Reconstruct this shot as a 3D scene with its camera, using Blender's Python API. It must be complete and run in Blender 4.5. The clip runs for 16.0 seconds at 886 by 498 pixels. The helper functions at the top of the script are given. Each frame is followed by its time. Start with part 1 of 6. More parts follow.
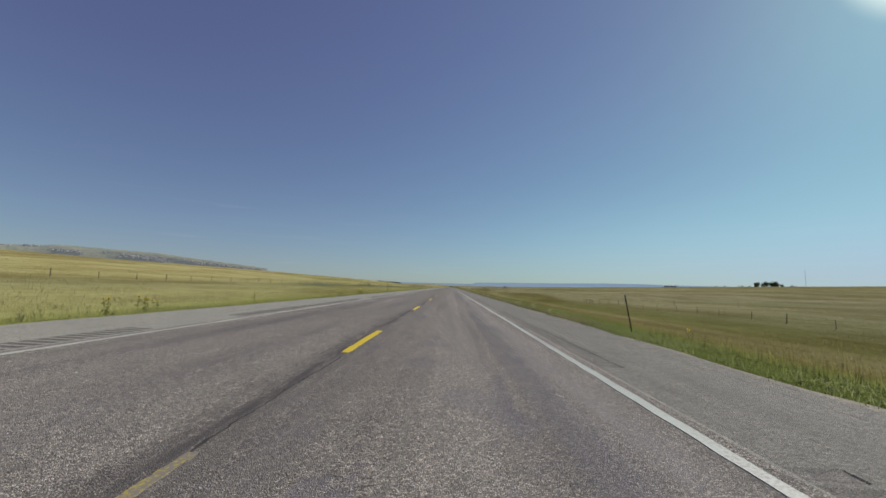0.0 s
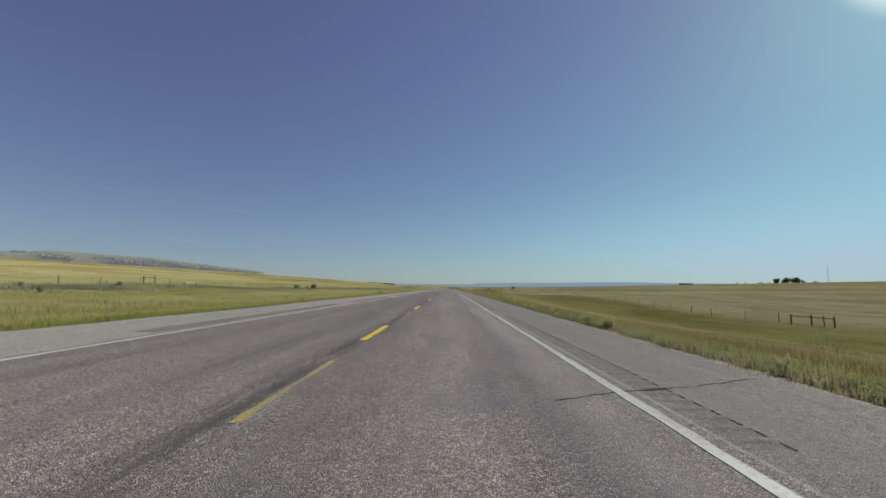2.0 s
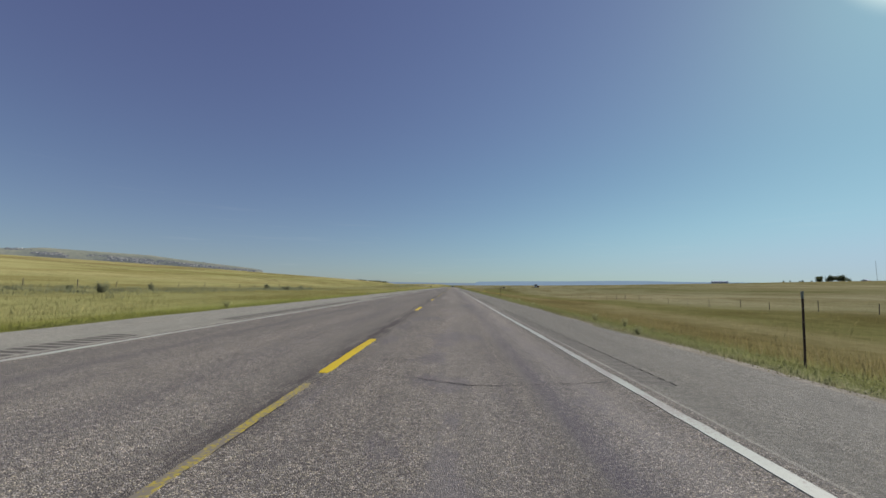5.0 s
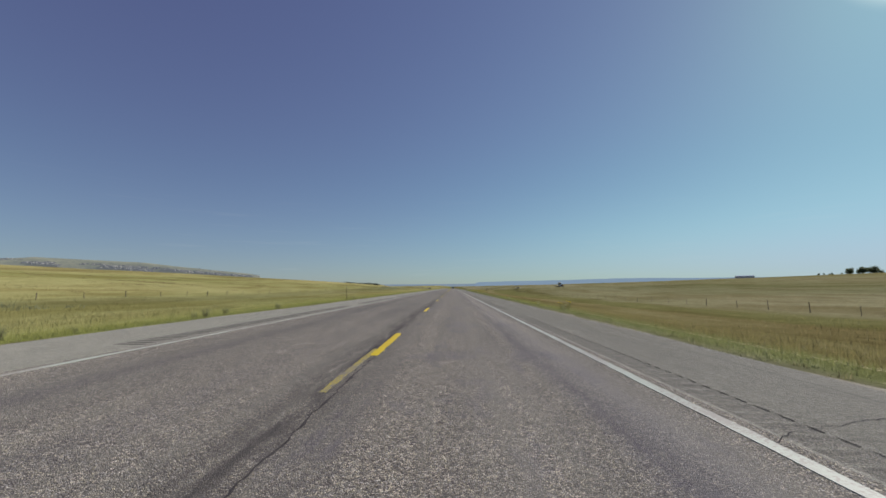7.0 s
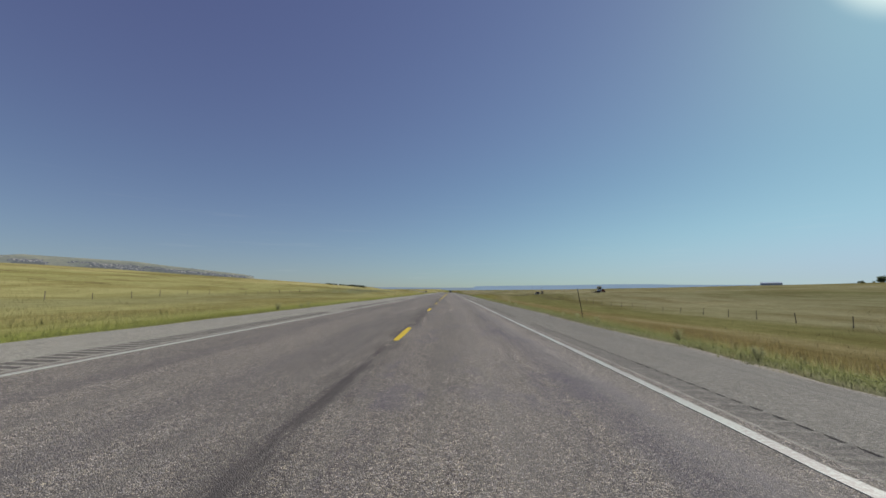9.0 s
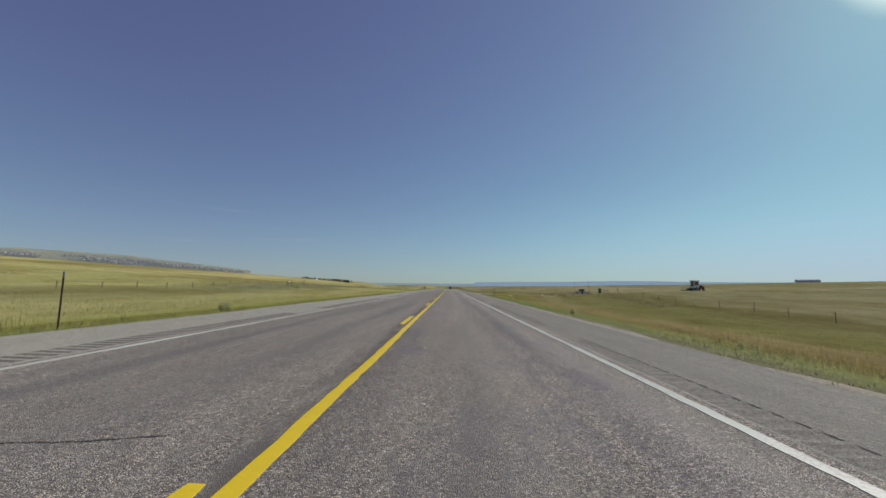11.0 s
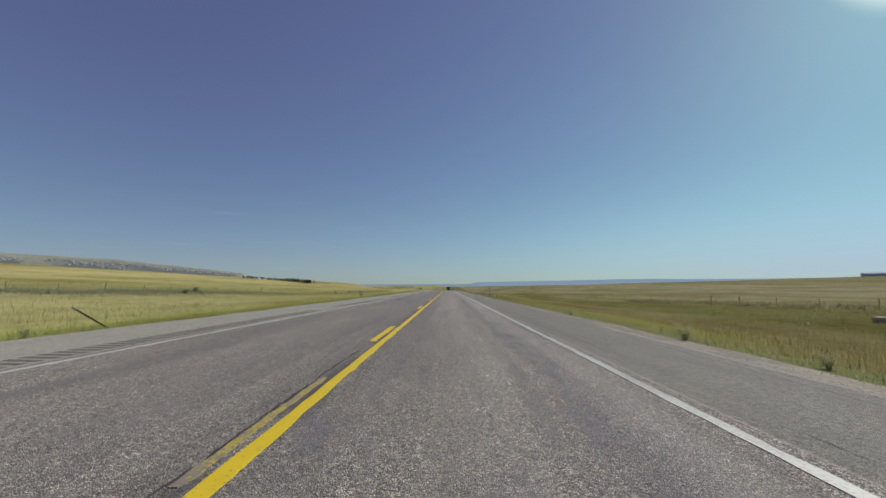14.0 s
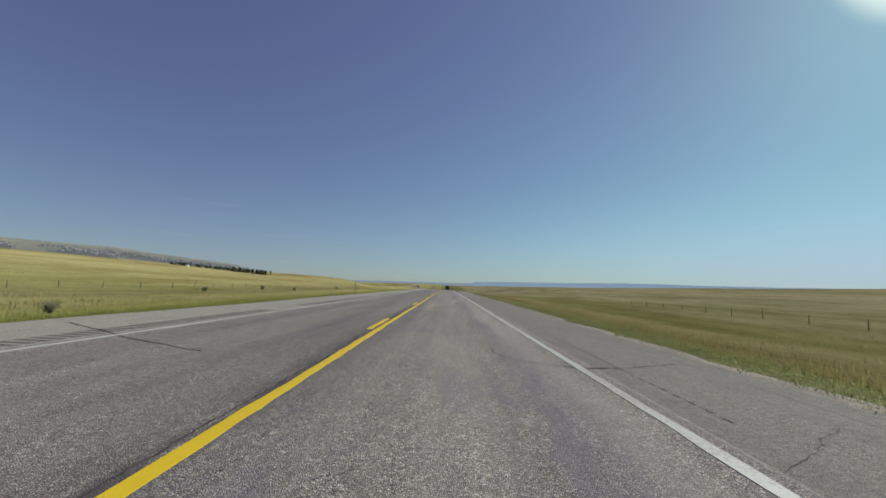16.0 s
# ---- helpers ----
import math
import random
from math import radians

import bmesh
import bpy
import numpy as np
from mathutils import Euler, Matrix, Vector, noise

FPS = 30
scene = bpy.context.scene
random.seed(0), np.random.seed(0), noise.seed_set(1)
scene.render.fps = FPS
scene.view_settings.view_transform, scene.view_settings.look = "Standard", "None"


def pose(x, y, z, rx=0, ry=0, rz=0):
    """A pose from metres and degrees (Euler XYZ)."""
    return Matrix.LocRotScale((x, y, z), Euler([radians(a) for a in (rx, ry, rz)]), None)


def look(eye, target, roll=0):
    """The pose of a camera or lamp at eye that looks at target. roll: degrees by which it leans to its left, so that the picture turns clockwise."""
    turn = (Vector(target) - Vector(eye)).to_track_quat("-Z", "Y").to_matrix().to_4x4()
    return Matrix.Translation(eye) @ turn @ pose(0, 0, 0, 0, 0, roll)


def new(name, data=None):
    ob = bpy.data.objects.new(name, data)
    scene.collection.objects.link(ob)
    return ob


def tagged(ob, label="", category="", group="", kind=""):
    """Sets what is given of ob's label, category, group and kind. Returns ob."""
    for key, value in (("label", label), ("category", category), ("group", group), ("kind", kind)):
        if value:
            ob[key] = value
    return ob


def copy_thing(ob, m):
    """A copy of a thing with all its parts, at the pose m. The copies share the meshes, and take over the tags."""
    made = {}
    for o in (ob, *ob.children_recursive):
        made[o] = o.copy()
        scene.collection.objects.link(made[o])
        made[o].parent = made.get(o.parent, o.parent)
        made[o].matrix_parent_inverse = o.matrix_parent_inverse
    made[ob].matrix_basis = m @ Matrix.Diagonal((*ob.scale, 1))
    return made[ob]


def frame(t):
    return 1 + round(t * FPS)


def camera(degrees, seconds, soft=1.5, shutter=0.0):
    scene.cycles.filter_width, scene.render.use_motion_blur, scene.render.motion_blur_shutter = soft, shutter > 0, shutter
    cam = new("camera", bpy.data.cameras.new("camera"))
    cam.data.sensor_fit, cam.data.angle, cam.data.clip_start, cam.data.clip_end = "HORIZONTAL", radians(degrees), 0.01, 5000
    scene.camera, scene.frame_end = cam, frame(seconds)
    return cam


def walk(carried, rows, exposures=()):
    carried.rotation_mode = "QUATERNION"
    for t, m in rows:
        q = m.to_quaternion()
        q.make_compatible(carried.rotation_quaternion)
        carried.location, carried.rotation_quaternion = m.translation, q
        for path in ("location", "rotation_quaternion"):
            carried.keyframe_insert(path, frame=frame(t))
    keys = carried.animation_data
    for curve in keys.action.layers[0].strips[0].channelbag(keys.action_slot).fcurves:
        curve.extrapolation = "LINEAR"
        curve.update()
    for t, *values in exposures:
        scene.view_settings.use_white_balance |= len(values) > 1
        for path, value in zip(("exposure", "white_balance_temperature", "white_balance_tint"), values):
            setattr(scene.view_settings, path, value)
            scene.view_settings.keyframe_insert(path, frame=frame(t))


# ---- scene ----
# ================= camera and its walk =================
cam = camera(98.0, 16.0, soft=1.6)
SLOPE = 0.0276          # the deck leans down towards the right-hand side
EYE = 1.117
# seconds, yaw, pitch, roll, metres right of the centre line
POSES = [
    (0.0, 1.151, 5.57, -1.049, 1.634), (0.5, 1.244, 5.793, 0.064, 1.669), (1.0, 1.148, 5.435, 0.321, 1.702),
    (1.5, 1.111, 5.863, -0.008, 1.727), (2.0, 1.048, 5.731, -0.241, 1.74), (2.5, 1.015, 5.861, -0.306, 1.736),
    (3.0, 1.12, 5.455, -0.825, 1.717), (3.5, 1.292, 5.503, -0.975, 1.687), (4.0, 1.393, 5.614, -0.305, 1.648),
    (6.5, 1.36, 5.312, -0.362, 1.42), (7.0, 1.393, 5.714, 0.916, 1.368), (7.5, 1.229, 5.647, 0.94, 1.311),
    (8.0, 1.142, 5.99, 0.973, 1.254), (8.5, 1.011, 5.826, 0.69, 1.205), (9.0, 0.999, 6.242, 0.142, 1.172),
    (9.5, 0.889, 5.749, -0.609, 1.161), (12.0, 1.006, 5.559, 0.094, 1.208), (12.5, 1.014, 5.461, 0.084, 1.229),
    (13.0, 0.94, 5.602, 0.969, 1.26), (13.5, 0.821, 5.392, 0.913, 1.301), (14.0, 0.709, 5.736, 0.616, 1.352),
    (14.5, 0.62, 5.864, 0.01, 1.414), (15.0, 0.624, 5.598, -0.234, 1.488), (15.5, 0.619, 5.845, -0.598, 1.571),
    (16.0, 0.588, 5.53, -1.217, 1.659)]
LEAD = ((0, 2, 4, 7, 9, 12.5, 14.5, 16), (-0.25, -0.15, 0.0, 0.15, 0.25, 0.35, 0.7, 1.2))


def along(t):
    return 29.47 * t + float(np.interp(t, *LEAD))


walk(cam, [(t, pose(x, along(t), EYE - SLOPE * x, 90 + pitch, roll, yaw)) for t, yaw, pitch, roll, x in POSES],
     exposures=[(0, 0.35), (16, 0.35)])

# ================= sky and sun =================
SUN_AZ, SUN_EL = 55.0, 32.0      # degrees right of the road's heading, and up
world = bpy.data.worlds.new("sky")
scene.world = world
world.use_nodes = True
wt = world.node_tree
bg = wt.nodes["Background"]
sky = wt.nodes.new("ShaderNodeTexSky")
sky.sky_type = "NISHITA"
sky.sun_disc = False
sky.sun_elevation, sky.sun_rotation = radians(SUN_EL), radians(SUN_AZ)
sky.altitude, sky.air_density, sky.dust_density, sky.ozone_density = 1200, 1.0, 0.8, 3.0
tint = wt.nodes.new("ShaderNodeMix")
tint.data_type, tint.blend_type = "RGBA", "MULTIPLY"
tint.inputs["Factor"].default_value = 1.0
split = wt.nodes.new("ShaderNodeSeparateColor")
join = wt.nodes.new("ShaderNodeCombineColor")
wt.links.new(sky.outputs[0], split.inputs[0])
for i, power in enumerate((0.64, 0.89, 0.67)):            # hazier, more even air than the clear-sky model
    even = wt.nodes.new("ShaderNodeMath")
    even.operation = "POWER"
    even.inputs[1].default_value = power
    wt.links.new(split.outputs[i], even.inputs[0])
    wt.links.new(even.outputs[0], join.inputs[i])
wt.links.new(join.outputs[0], tint.inputs["A"])
tint.inputs["B"].default_value = (1.062, 0.896, 1.33, 1)
split2 = wt.nodes.new("ShaderNodeSeparateColor")
join2 = wt.nodes.new("ShaderNodeCombineColor")
wt.links.new(tint.outputs["Result"], split2.inputs[0])
for i, (most, ease) in enumerate(((3.35, 3.0), (5.7, 3.0), (7.4, 2.0))):     # thin haze keeps the horizon blue
    cap = wt.nodes.new("ShaderNodeMath")
    cap.operation = "SMOOTH_MIN"
    cap.inputs[1].default_value, cap.inputs[2].default_value = most, ease
    wt.links.new(split2.outputs[i], cap.inputs[0])
    wt.links.new(cap.outputs[0], join2.inputs[i])
where = wt.nodes.new("ShaderNodeTexCoord")
height = wt.nodes.new("ShaderNodeSeparateXYZ")
wt.links.new(where.outputs["Generated"], height.inputs[0])
low = wt.nodes.new("ShaderNodeMapRange")                # dust near the horizon, paler and less green
low.interpolation_type = "SMOOTHSTEP"
low.inputs["From Min"].default_value, low.inputs["From Max"].default_value = 0.0, 0.30
low.inputs["To Min"].default_value, low.inputs["To Max"].default_value = 1.0, 0.0
wt.links.new(height.outputs[2], low.inputs["Value"])
haze = wt.nodes.new("ShaderNodeMix")
haze.data_type, haze.blend_type = "RGBA", "MULTIPLY"
wt.links.new(low.outputs[0], haze.inputs["Factor"])
wt.links.new(join2.outputs[0], haze.inputs["A"])
haze.inputs["B"].default_value = (1.14, 0.97, 1.01, 1)
lowest = wt.nodes.new("ShaderNodeMapRange")             # greyer mist right over the plain
lowest.interpolation_type = "SMOOTHSTEP"
lowest.inputs["From Min"].default_value, lowest.inputs["From Max"].default_value = 0.0, 0.15
lowest.inputs["To Min"].default_value, lowest.inputs["To Max"].default_value = 1.0, 0.0
wt.links.new(height.outputs[2], lowest.inputs["Value"])
mist = wt.nodes.new("ShaderNodeMix")
mist.data_type, mist.blend_type = "RGBA", "MULTIPLY"
wt.links.new(lowest.outputs[0], mist.inputs["Factor"])
wt.links.new(haze.outputs["Result"], mist.inputs["A"])
mist.inputs["B"].default_value = (1.02, 0.92, 0.945, 1)
toward = wt.nodes.new("ShaderNodeVectorMath")            # paler towards the sun
toward.operation = "DOT_PRODUCT"
_az, _el = radians(SUN_AZ), radians(SUN_EL)
toward.inputs[1].default_value = (math.sin(_az) * math.cos(_el), math.cos(_az) * math.cos(_el), math.sin(_el))
wt.links.new(where.outputs["Generated"], toward.inputs[0])
sunward = wt.nodes.new("ShaderNodeMapRange")
sunward.interpolation_type = "SMOOTHSTEP"
sunward.inputs["From Min"].default_value, sunward.inputs["From Max"].default_value = 0.55, 0.88
wt.links.new(toward.outputs["Value"], sunward.inputs["Value"])
both = wt.nodes.new("ShaderNodeMath")
both.operation = "MULTIPLY"
wt.links.new(low.outputs[0], both.inputs[0])
wt.links.new(sunward.outputs[0], both.inputs[1])
pale = wt.nodes.new("ShaderNodeMix")
pale.data_type, pale.blend_type = "RGBA", "MULTIPLY"
wt.links.new(both.outputs[0], pale.inputs["Factor"])
wt.links.new(mist.outputs["Result"], pale.inputs["A"])
pale.inputs["B"].default_value = (1.09, 1.075, 1.03, 1)
stretch = wt.nodes.new("ShaderNodeMapping")              # a few thin cirrus streaks low in the sky
stretch.inputs["Scale"].default_value = (3.0, 3.0, 60.0)
wt.links.new(where.outputs["Generated"], stretch.inputs[0])
wisps = wt.nodes.new("ShaderNodeTexNoise")
wisps.inputs["Scale"].default_value, wisps.inputs["Detail"].default_value = 1.6, 6
wt.links.new(stretch.outputs[0], wisps.inputs["Vector"])
thin = wt.nodes.new("ShaderNodeMapRange")
thin.inputs["From Min"].default_value, thin.inputs["From Max"].default_value = 0.62, 0.80
thin.inputs["To Min"].default_value, thin.inputs["To Max"].default_value = 0.0, 0.10
wt.links.new(wisps.outputs["Fac"], thin.inputs["Value"])
faint = wt.nodes.new("ShaderNodeMath")
faint.operation = "MULTIPLY"
wt.links.new(thin.outputs[0], faint.inputs[0])
wt.links.new(low.outputs[0], faint.inputs[1])
cirrus = wt.nodes.new("ShaderNodeMix")
cirrus.data_type = "RGBA"
wt.links.new(faint.outputs[0], cirrus.inputs["Factor"])
wt.links.new(pale.outputs["Result"], cirrus.inputs["A"])
cirrus.inputs["B"].default_value = (7.0, 7.2, 7.4, 1)
aura = wt.nodes.new("ShaderNodeMapRange")                # bright hazy air round the sun
aura.interpolation_type = "SMOOTHERSTEP"
aura.inputs["From Min"].default_value, aura.inputs["From Max"].default_value = math.cos(radians(8.8)), math.cos(radians(4.5))
aura.inputs["To Min"].default_value, aura.inputs["To Max"].default_value = 0.0, 1.0
wt.links.new(toward.outputs["Value"], aura.inputs["Value"])
glow = wt.nodes.new("ShaderNodeMix")
glow.data_type = "RGBA"
wt.links.new(aura.outputs[0], glow.inputs["Factor"])
wt.links.new(cirrus.outputs["Result"], glow.inputs["A"])
glow.inputs["B"].default_value = (8.2, 9.7, 9.3, 1)
wt.links.new(glow.outputs["Result"], bg.inputs[0])
bg.inputs[1].default_value = 0.079
sun = new("sun", bpy.data.lights.new("sun", "SUN"))
sun.data.energy, sun.data.angle, sun.data.color = 4.9, radians(0.5), (1.0, 0.95, 0.87)
_a, _e = radians(SUN_AZ), radians(SUN_EL)
sun.matrix_basis = look((0, 0, 60), (-math.sin(_a) * math.cos(_e) * 10, -math.cos(_a) * math.cos(_e) * 10, 60 - math.sin(_e) * 10))

# ================= materials =================


class Nodes:
    """A thin wrapper to write node materials shortly."""

    def __init__(self, name, rough=0.8, metal=0.0, spec=0.3):
        self.mat = bpy.data.materials.new(name)
        self.mat.use_nodes = True
        self.t = self.mat.node_tree
        self.p = self.t.nodes["Principled BSDF"]
        self.p.inputs["Roughness"].default_value = rough
        self.p.inputs["Metallic"].default_value = metal
        self.p.inputs["Specular IOR Level"].default_value = spec
        self.p.inputs["Diffuse Roughness"].default_value = 0.22 if rough > 0.6 else 0.1
        self.coord = None

    def put(self, socket, value):
        if isinstance(value, bpy.types.NodeSocket):
            self.t.links.new(value, socket)
        elif isinstance(value, (tuple, list)) and len(value) == 3 and socket.type == "RGBA":
            socket.default_value = (*value, 1)
        else:
            socket.default_value = value

    def xyz(self, sx=1, sy=1, sz=1):
        if self.coord is None:
            self.coord = self.t.nodes.new("ShaderNodeNewGeometry").outputs["Position"]
        n = self.t.nodes.new("ShaderNodeMapping")
        n.inputs["Scale"].default_value = (sx, sy, sz)
        self.put(n.inputs["Vector"], self.coord)
        return n.outputs[0]

    def axis(self, i):
        n = self.t.nodes.new("ShaderNodeSeparateXYZ")
        self.put(n.inputs[0], self.xyz())
        return n.outputs[i]

    def noise(self, scale, vec=None, detail=4, rough=0.55, dist=0.0):
        n = self.t.nodes.new("ShaderNodeTexNoise")
        n.inputs["Scale"].default_value, n.inputs["Detail"].default_value = scale, detail
        n.inputs["Roughness"].default_value, n.inputs["Distortion"].default_value = rough, dist
        self.put(n.inputs["Vector"], vec or self.xyz())
        return n.outputs["Fac"]

    def voronoi(self, scale, vec=None, out="Distance", feature="F1"):
        n = self.t.nodes.new("ShaderNodeTexVoronoi")
        n.feature = feature
        n.inputs["Scale"].default_value = scale
        self.put(n.inputs["Vector"], vec or self.xyz())
        return n.outputs[out]

    def ramp(self, fac, *stops):
        n = self.t.nodes.new("ShaderNodeValToRGB")
        self.put(n.inputs[0], fac)
        els = n.color_ramp.elements
        while len(els) < len(stops):
            els.new(0.5)
        for el, (at, c) in zip(els, stops):
            el.position = at
            el.color = (*c, 1) if isinstance(c, tuple) else (c, c, c, 1)
        return n.outputs[0]

    def mix(self, fac, a, b, blend="MIX"):
        n = self.t.nodes.new("ShaderNodeMix")
        n.data_type, n.blend_type = "RGBA", blend
        self.put(n.inputs["Factor"], fac)
        self.put(n.inputs["A"], a)
        self.put(n.inputs["B"], b)
        return n.outputs["Result"]

    def math(self, op, a, b=0.0, c=0.0):
        n = self.t.nodes.new("ShaderNodeMath")
        n.operation = op
        for s, v in zip(n.inputs, (a, b, c)):
            self.put(s, v)
        return n.outputs[0]

    def near(self, v, centre, half, soft):
        """1 where v lies within half of centre, falling to 0 over soft."""
        d = self.math("ABSOLUTE", self.math("SUBTRACT", v, centre))
        n = self.t.nodes.new("ShaderNodeMapRange")
        n.interpolation_type = "SMOOTHSTEP"
        self.put(n.inputs["Value"], d)
        for k, val in (("From Min", half), ("From Max", half + soft), ("To Min", 1.0), ("To Max", 0.0)):
            n.inputs[k].default_value = val
        return n.outputs[0]

    def island(self):
        return self.t.nodes.new("ShaderNodeNewGeometry").outputs["Random Per Island"]

    def object_random(self):
        return self.t.nodes.new("ShaderNodeObjectInfo").outputs["Random"]

    def bump(self, height, strength=0.3, dist=0.02):
        n = self.t.nodes.new("ShaderNodeBump")
        n.inputs["Strength"].default_value, n.inputs["Distance"].default_value = strength, dist
        self.put(n.inputs["Height"], height)
        self.t.links.new(n.outputs[0], self.p.inputs["Normal"])

    def colour(self, c):
        self.put(self.p.inputs["Base Color"], c)
        return self.mat


def plain(name, c, rough=0.7, metal=0.0, vary=0.25, scale=9.0, spec=0.3):
    """Paint, wood or metal with grime at two scales."""
    n = Nodes(name, rough, metal, spec)
    dark = tuple(v * (1 - vary) for v in c)
    pale = tuple(min(1, v * (1 + vary)) for v in c)
    f = n.math("ADD", n.math("MULTIPLY", n.noise(scale), 0.6), n.math("MULTIPLY", n.noise(scale * 7), 0.4))
    return n.colour(n.ramp(f, (0.3, dark), (0.7, pale)))


def chip_seal(name, stone, tarry, pale, lane):
    """Chip-sealed asphalt: light and dark stones in tar, polished wheel paths, blotches."""
    n = Nodes(name, 0.88, 0, 0.08)
    size = 108 if lane else 125
    cells = n.voronoi(size, out="Color")
    sep = n.t.nodes.new("ShaderNodeSeparateColor")
    n.put(sep.inputs[0], cells)
    stones = n.ramp(sep.outputs[0], (0.0, tuple(v * 0.3 for v in tarry)), (0.42, stone), (0.66, tuple(v * 1.06 for v in stone)), (0.88, pale))
    hue = n.ramp(sep.outputs[1], (0.05, (0.93, 0.95, 1.12)), (0.3, (1.0, 1.0, 1.0)), (0.6, (1.09, 0.97, 0.95)), (0.95, (1.08, 1.04, 0.80)))
    stones = n.mix(0.8 if lane else 0.6, stones, n.mix(1.0, stones, hue, "MULTIPLY"))
    dist = n.voronoi(size)
    stones = n.mix(n.ramp(dist, (0.38, 0.0), (0.66, 0.9)), stones, tuple(v * 0.8 for v in tarry))
    grit = n.noise(15, detail=5, rough=0.75)
    col = n.mix(n.ramp(grit, (0.38, 0.36 if lane else 0.5), (0.60, 0.0)), stones, tuple(v * 0.4 for v in tarry))
    if lane:                                                      # clusters of chips, lighter and darker
        sep2 = n.t.nodes.new("ShaderNodeSeparateColor")
        n.put(sep2.inputs[0], n.voronoi(52, out="Color"))
        col = n.mix(1.0, col, n.ramp(sep2.outputs[0], (0.05, (0.69, 0.68, 0.705)), (0.5, (0.98, 0.98, 0.97)), (0.95, (1.24, 1.225, 1.18))), "MULTIPLY")
    patch = n.noise(0.9, n.xyz(1.0, 0.07, 1), detail=5, rough=0.62)
    col = n.mix(n.ramp(patch, (0.36, 0.5), (0.6, 0.0)), col, tuple(v * 0.85 for v in tarry))
    worn = n.noise(2.6, n.xyz(1.0, 0.45, 1), detail=5, rough=0.65)
    col = n.mix(n.ramp(worn, (0.34, 0.5 if lane else 0.4), (0.54, 0.0)), col, n.mix(1.0, col, (0.78, 0.775, 0.78), "MULTIPLY"))
    if lane:
        x = n.axis(0)
        wob = n.math("ADD", x, n.math("MULTIPLY", n.math("SUBTRACT", n.noise(0.12, n.xyz(0.2, 1, 1), 3), 0.5), 0.5))
        streak = n.noise(2.2, n.xyz(1.0, 0.02, 1), detail=4)
        blot = n.noise(2.4, n.xyz(2.2, 0.3, 1), detail=6, rough=0.72)
        for centre, half, soft, amount, shade in ((2.62, 0.03, 0.26, 0.55, (0.10, 0.093, 0.118)), (2.95, 0.05, 0.3, 0.28, (0.21, 0.20, 0.225)), (0.42, 0.05, 0.25, 0.42, (0.09, 0.082, 0.085)),
                                                  (2.2, 0.02, 0.1, 0.3, (0.10, 0.092, 0.105)), (-1.35, 0.1, 0.4, 0.35, (0.085, 0.08, 0.092)),
                                                  (-3.0, 0.06, 0.3, 0.5, (0.08, 0.074, 0.085)), (-2.1, 1.5, 0.4, 0.30, (0.115, 0.109, 0.108))):
            band = n.math("MULTIPLY", n.near(wob, centre, half, soft), n.ramp(streak, (0.3, 0.35), (0.65, 1.0)))
            band = n.math("MULTIPLY", band, n.ramp(patch, (0.3, 1.0), (0.7, 0.6)))
            col = n.mix(n.math("MULTIPLY", band, amount), col, shade)
        for centre, half, soft, amount in ((-0.10, 0.02, 0.10, 0.75), (-0.1, 0.08, 0.42, 0.6)):      # tar bled along the centre joint, in ragged patches
            band = n.math("MULTIPLY", n.near(wob, centre, half, soft), n.ramp(blot, (0.45, 1.0), (0.60, 0.15)))
            col = n.mix(n.math("MULTIPLY", band, amount), col, (0.062, 0.056, 0.056))
        bled = n.math("MULTIPLY", n.math("MULTIPLY", n.near(n.axis(1), 112, 24, 16), n.near(wob, -1.7, 1.0, 0.7)), n.ramp(blot, (0.38, 1.0), (0.62, 0.35)))
        col = n.mix(n.math("MULTIPLY", bled, 0.5), col, (0.085, 0.08, 0.08))
        flush = n.noise(1.05, n.xyz(1.0, 0.4, 1), detail=6, rough=0.7)      # tar flushed up in ragged, purplish patches
        flush = n.math("MULTIPLY", n.ramp(flush, (0.535, 0.0), (0.60, 1.0)), n.near(wob, 1.7, 1.3, 0.5))
        col = n.mix(n.math("MULTIPLY", flush, 0.42), col, (0.112, 0.103, 0.126))
        lines = n.noise(5.0, n.xyz(1.0, 0.012, 1), detail=3)
        col = n.mix(n.ramp(lines, (0.35, 0.3), (0.56, 0.0)), col, tuple(v * 0.5 for v in stone))
        for centre, half, soft, amount in ((1.75, 0.15, 0.45, 0.08), (3.2, 0.1, 0.25, 0.14)):
            col = n.mix(n.math("MULTIPLY", n.near(wob, centre, half, soft), amount), col, tuple(v * 1.25 for v in stone))
        older = n.t.nodes.new("ShaderNodeMapRange")               # an older, more bleached seal on one lane past the driveways
        n.put(older.inputs["Value"], n.axis(1))
        older.inputs["From Min"].default_value, older.inputs["From Max"].default_value = 395.0, 440.0
        older.inputs["To Min"].default_value, older.inputs["To Max"].default_value = 0.0, 1.0
        bleach = n.math("MULTIPLY", older.outputs[0], n.ramp(n.math("MULTIPLY", x, 1.0), (0.05, 0.0), (0.5, 1.0)))
        col = n.mix(bleach, col, n.mix(1.0, col, (1.13, 1.17, 1.17), "MULTIPLY"))
        grey = n.math("SUBTRACT", older.outputs[0], bleach)
        col = n.mix(grey, col, n.mix(1.0, col, (1.0, 1.03, 1.05), "MULTIPLY"))
    else:                                                         # paving joint near the outer edge, and drag marks along it
        x = n.axis(0)
        drag = n.noise(3.0, n.xyz(1.0, 0.03, 1), detail=4)
        col = n.mix(n.ramp(drag, (0.36, 0.3), (0.52, 0.0)), col, n.mix(1.0, col, (0.82, 0.81, 0.80), "MULTIPLY"))
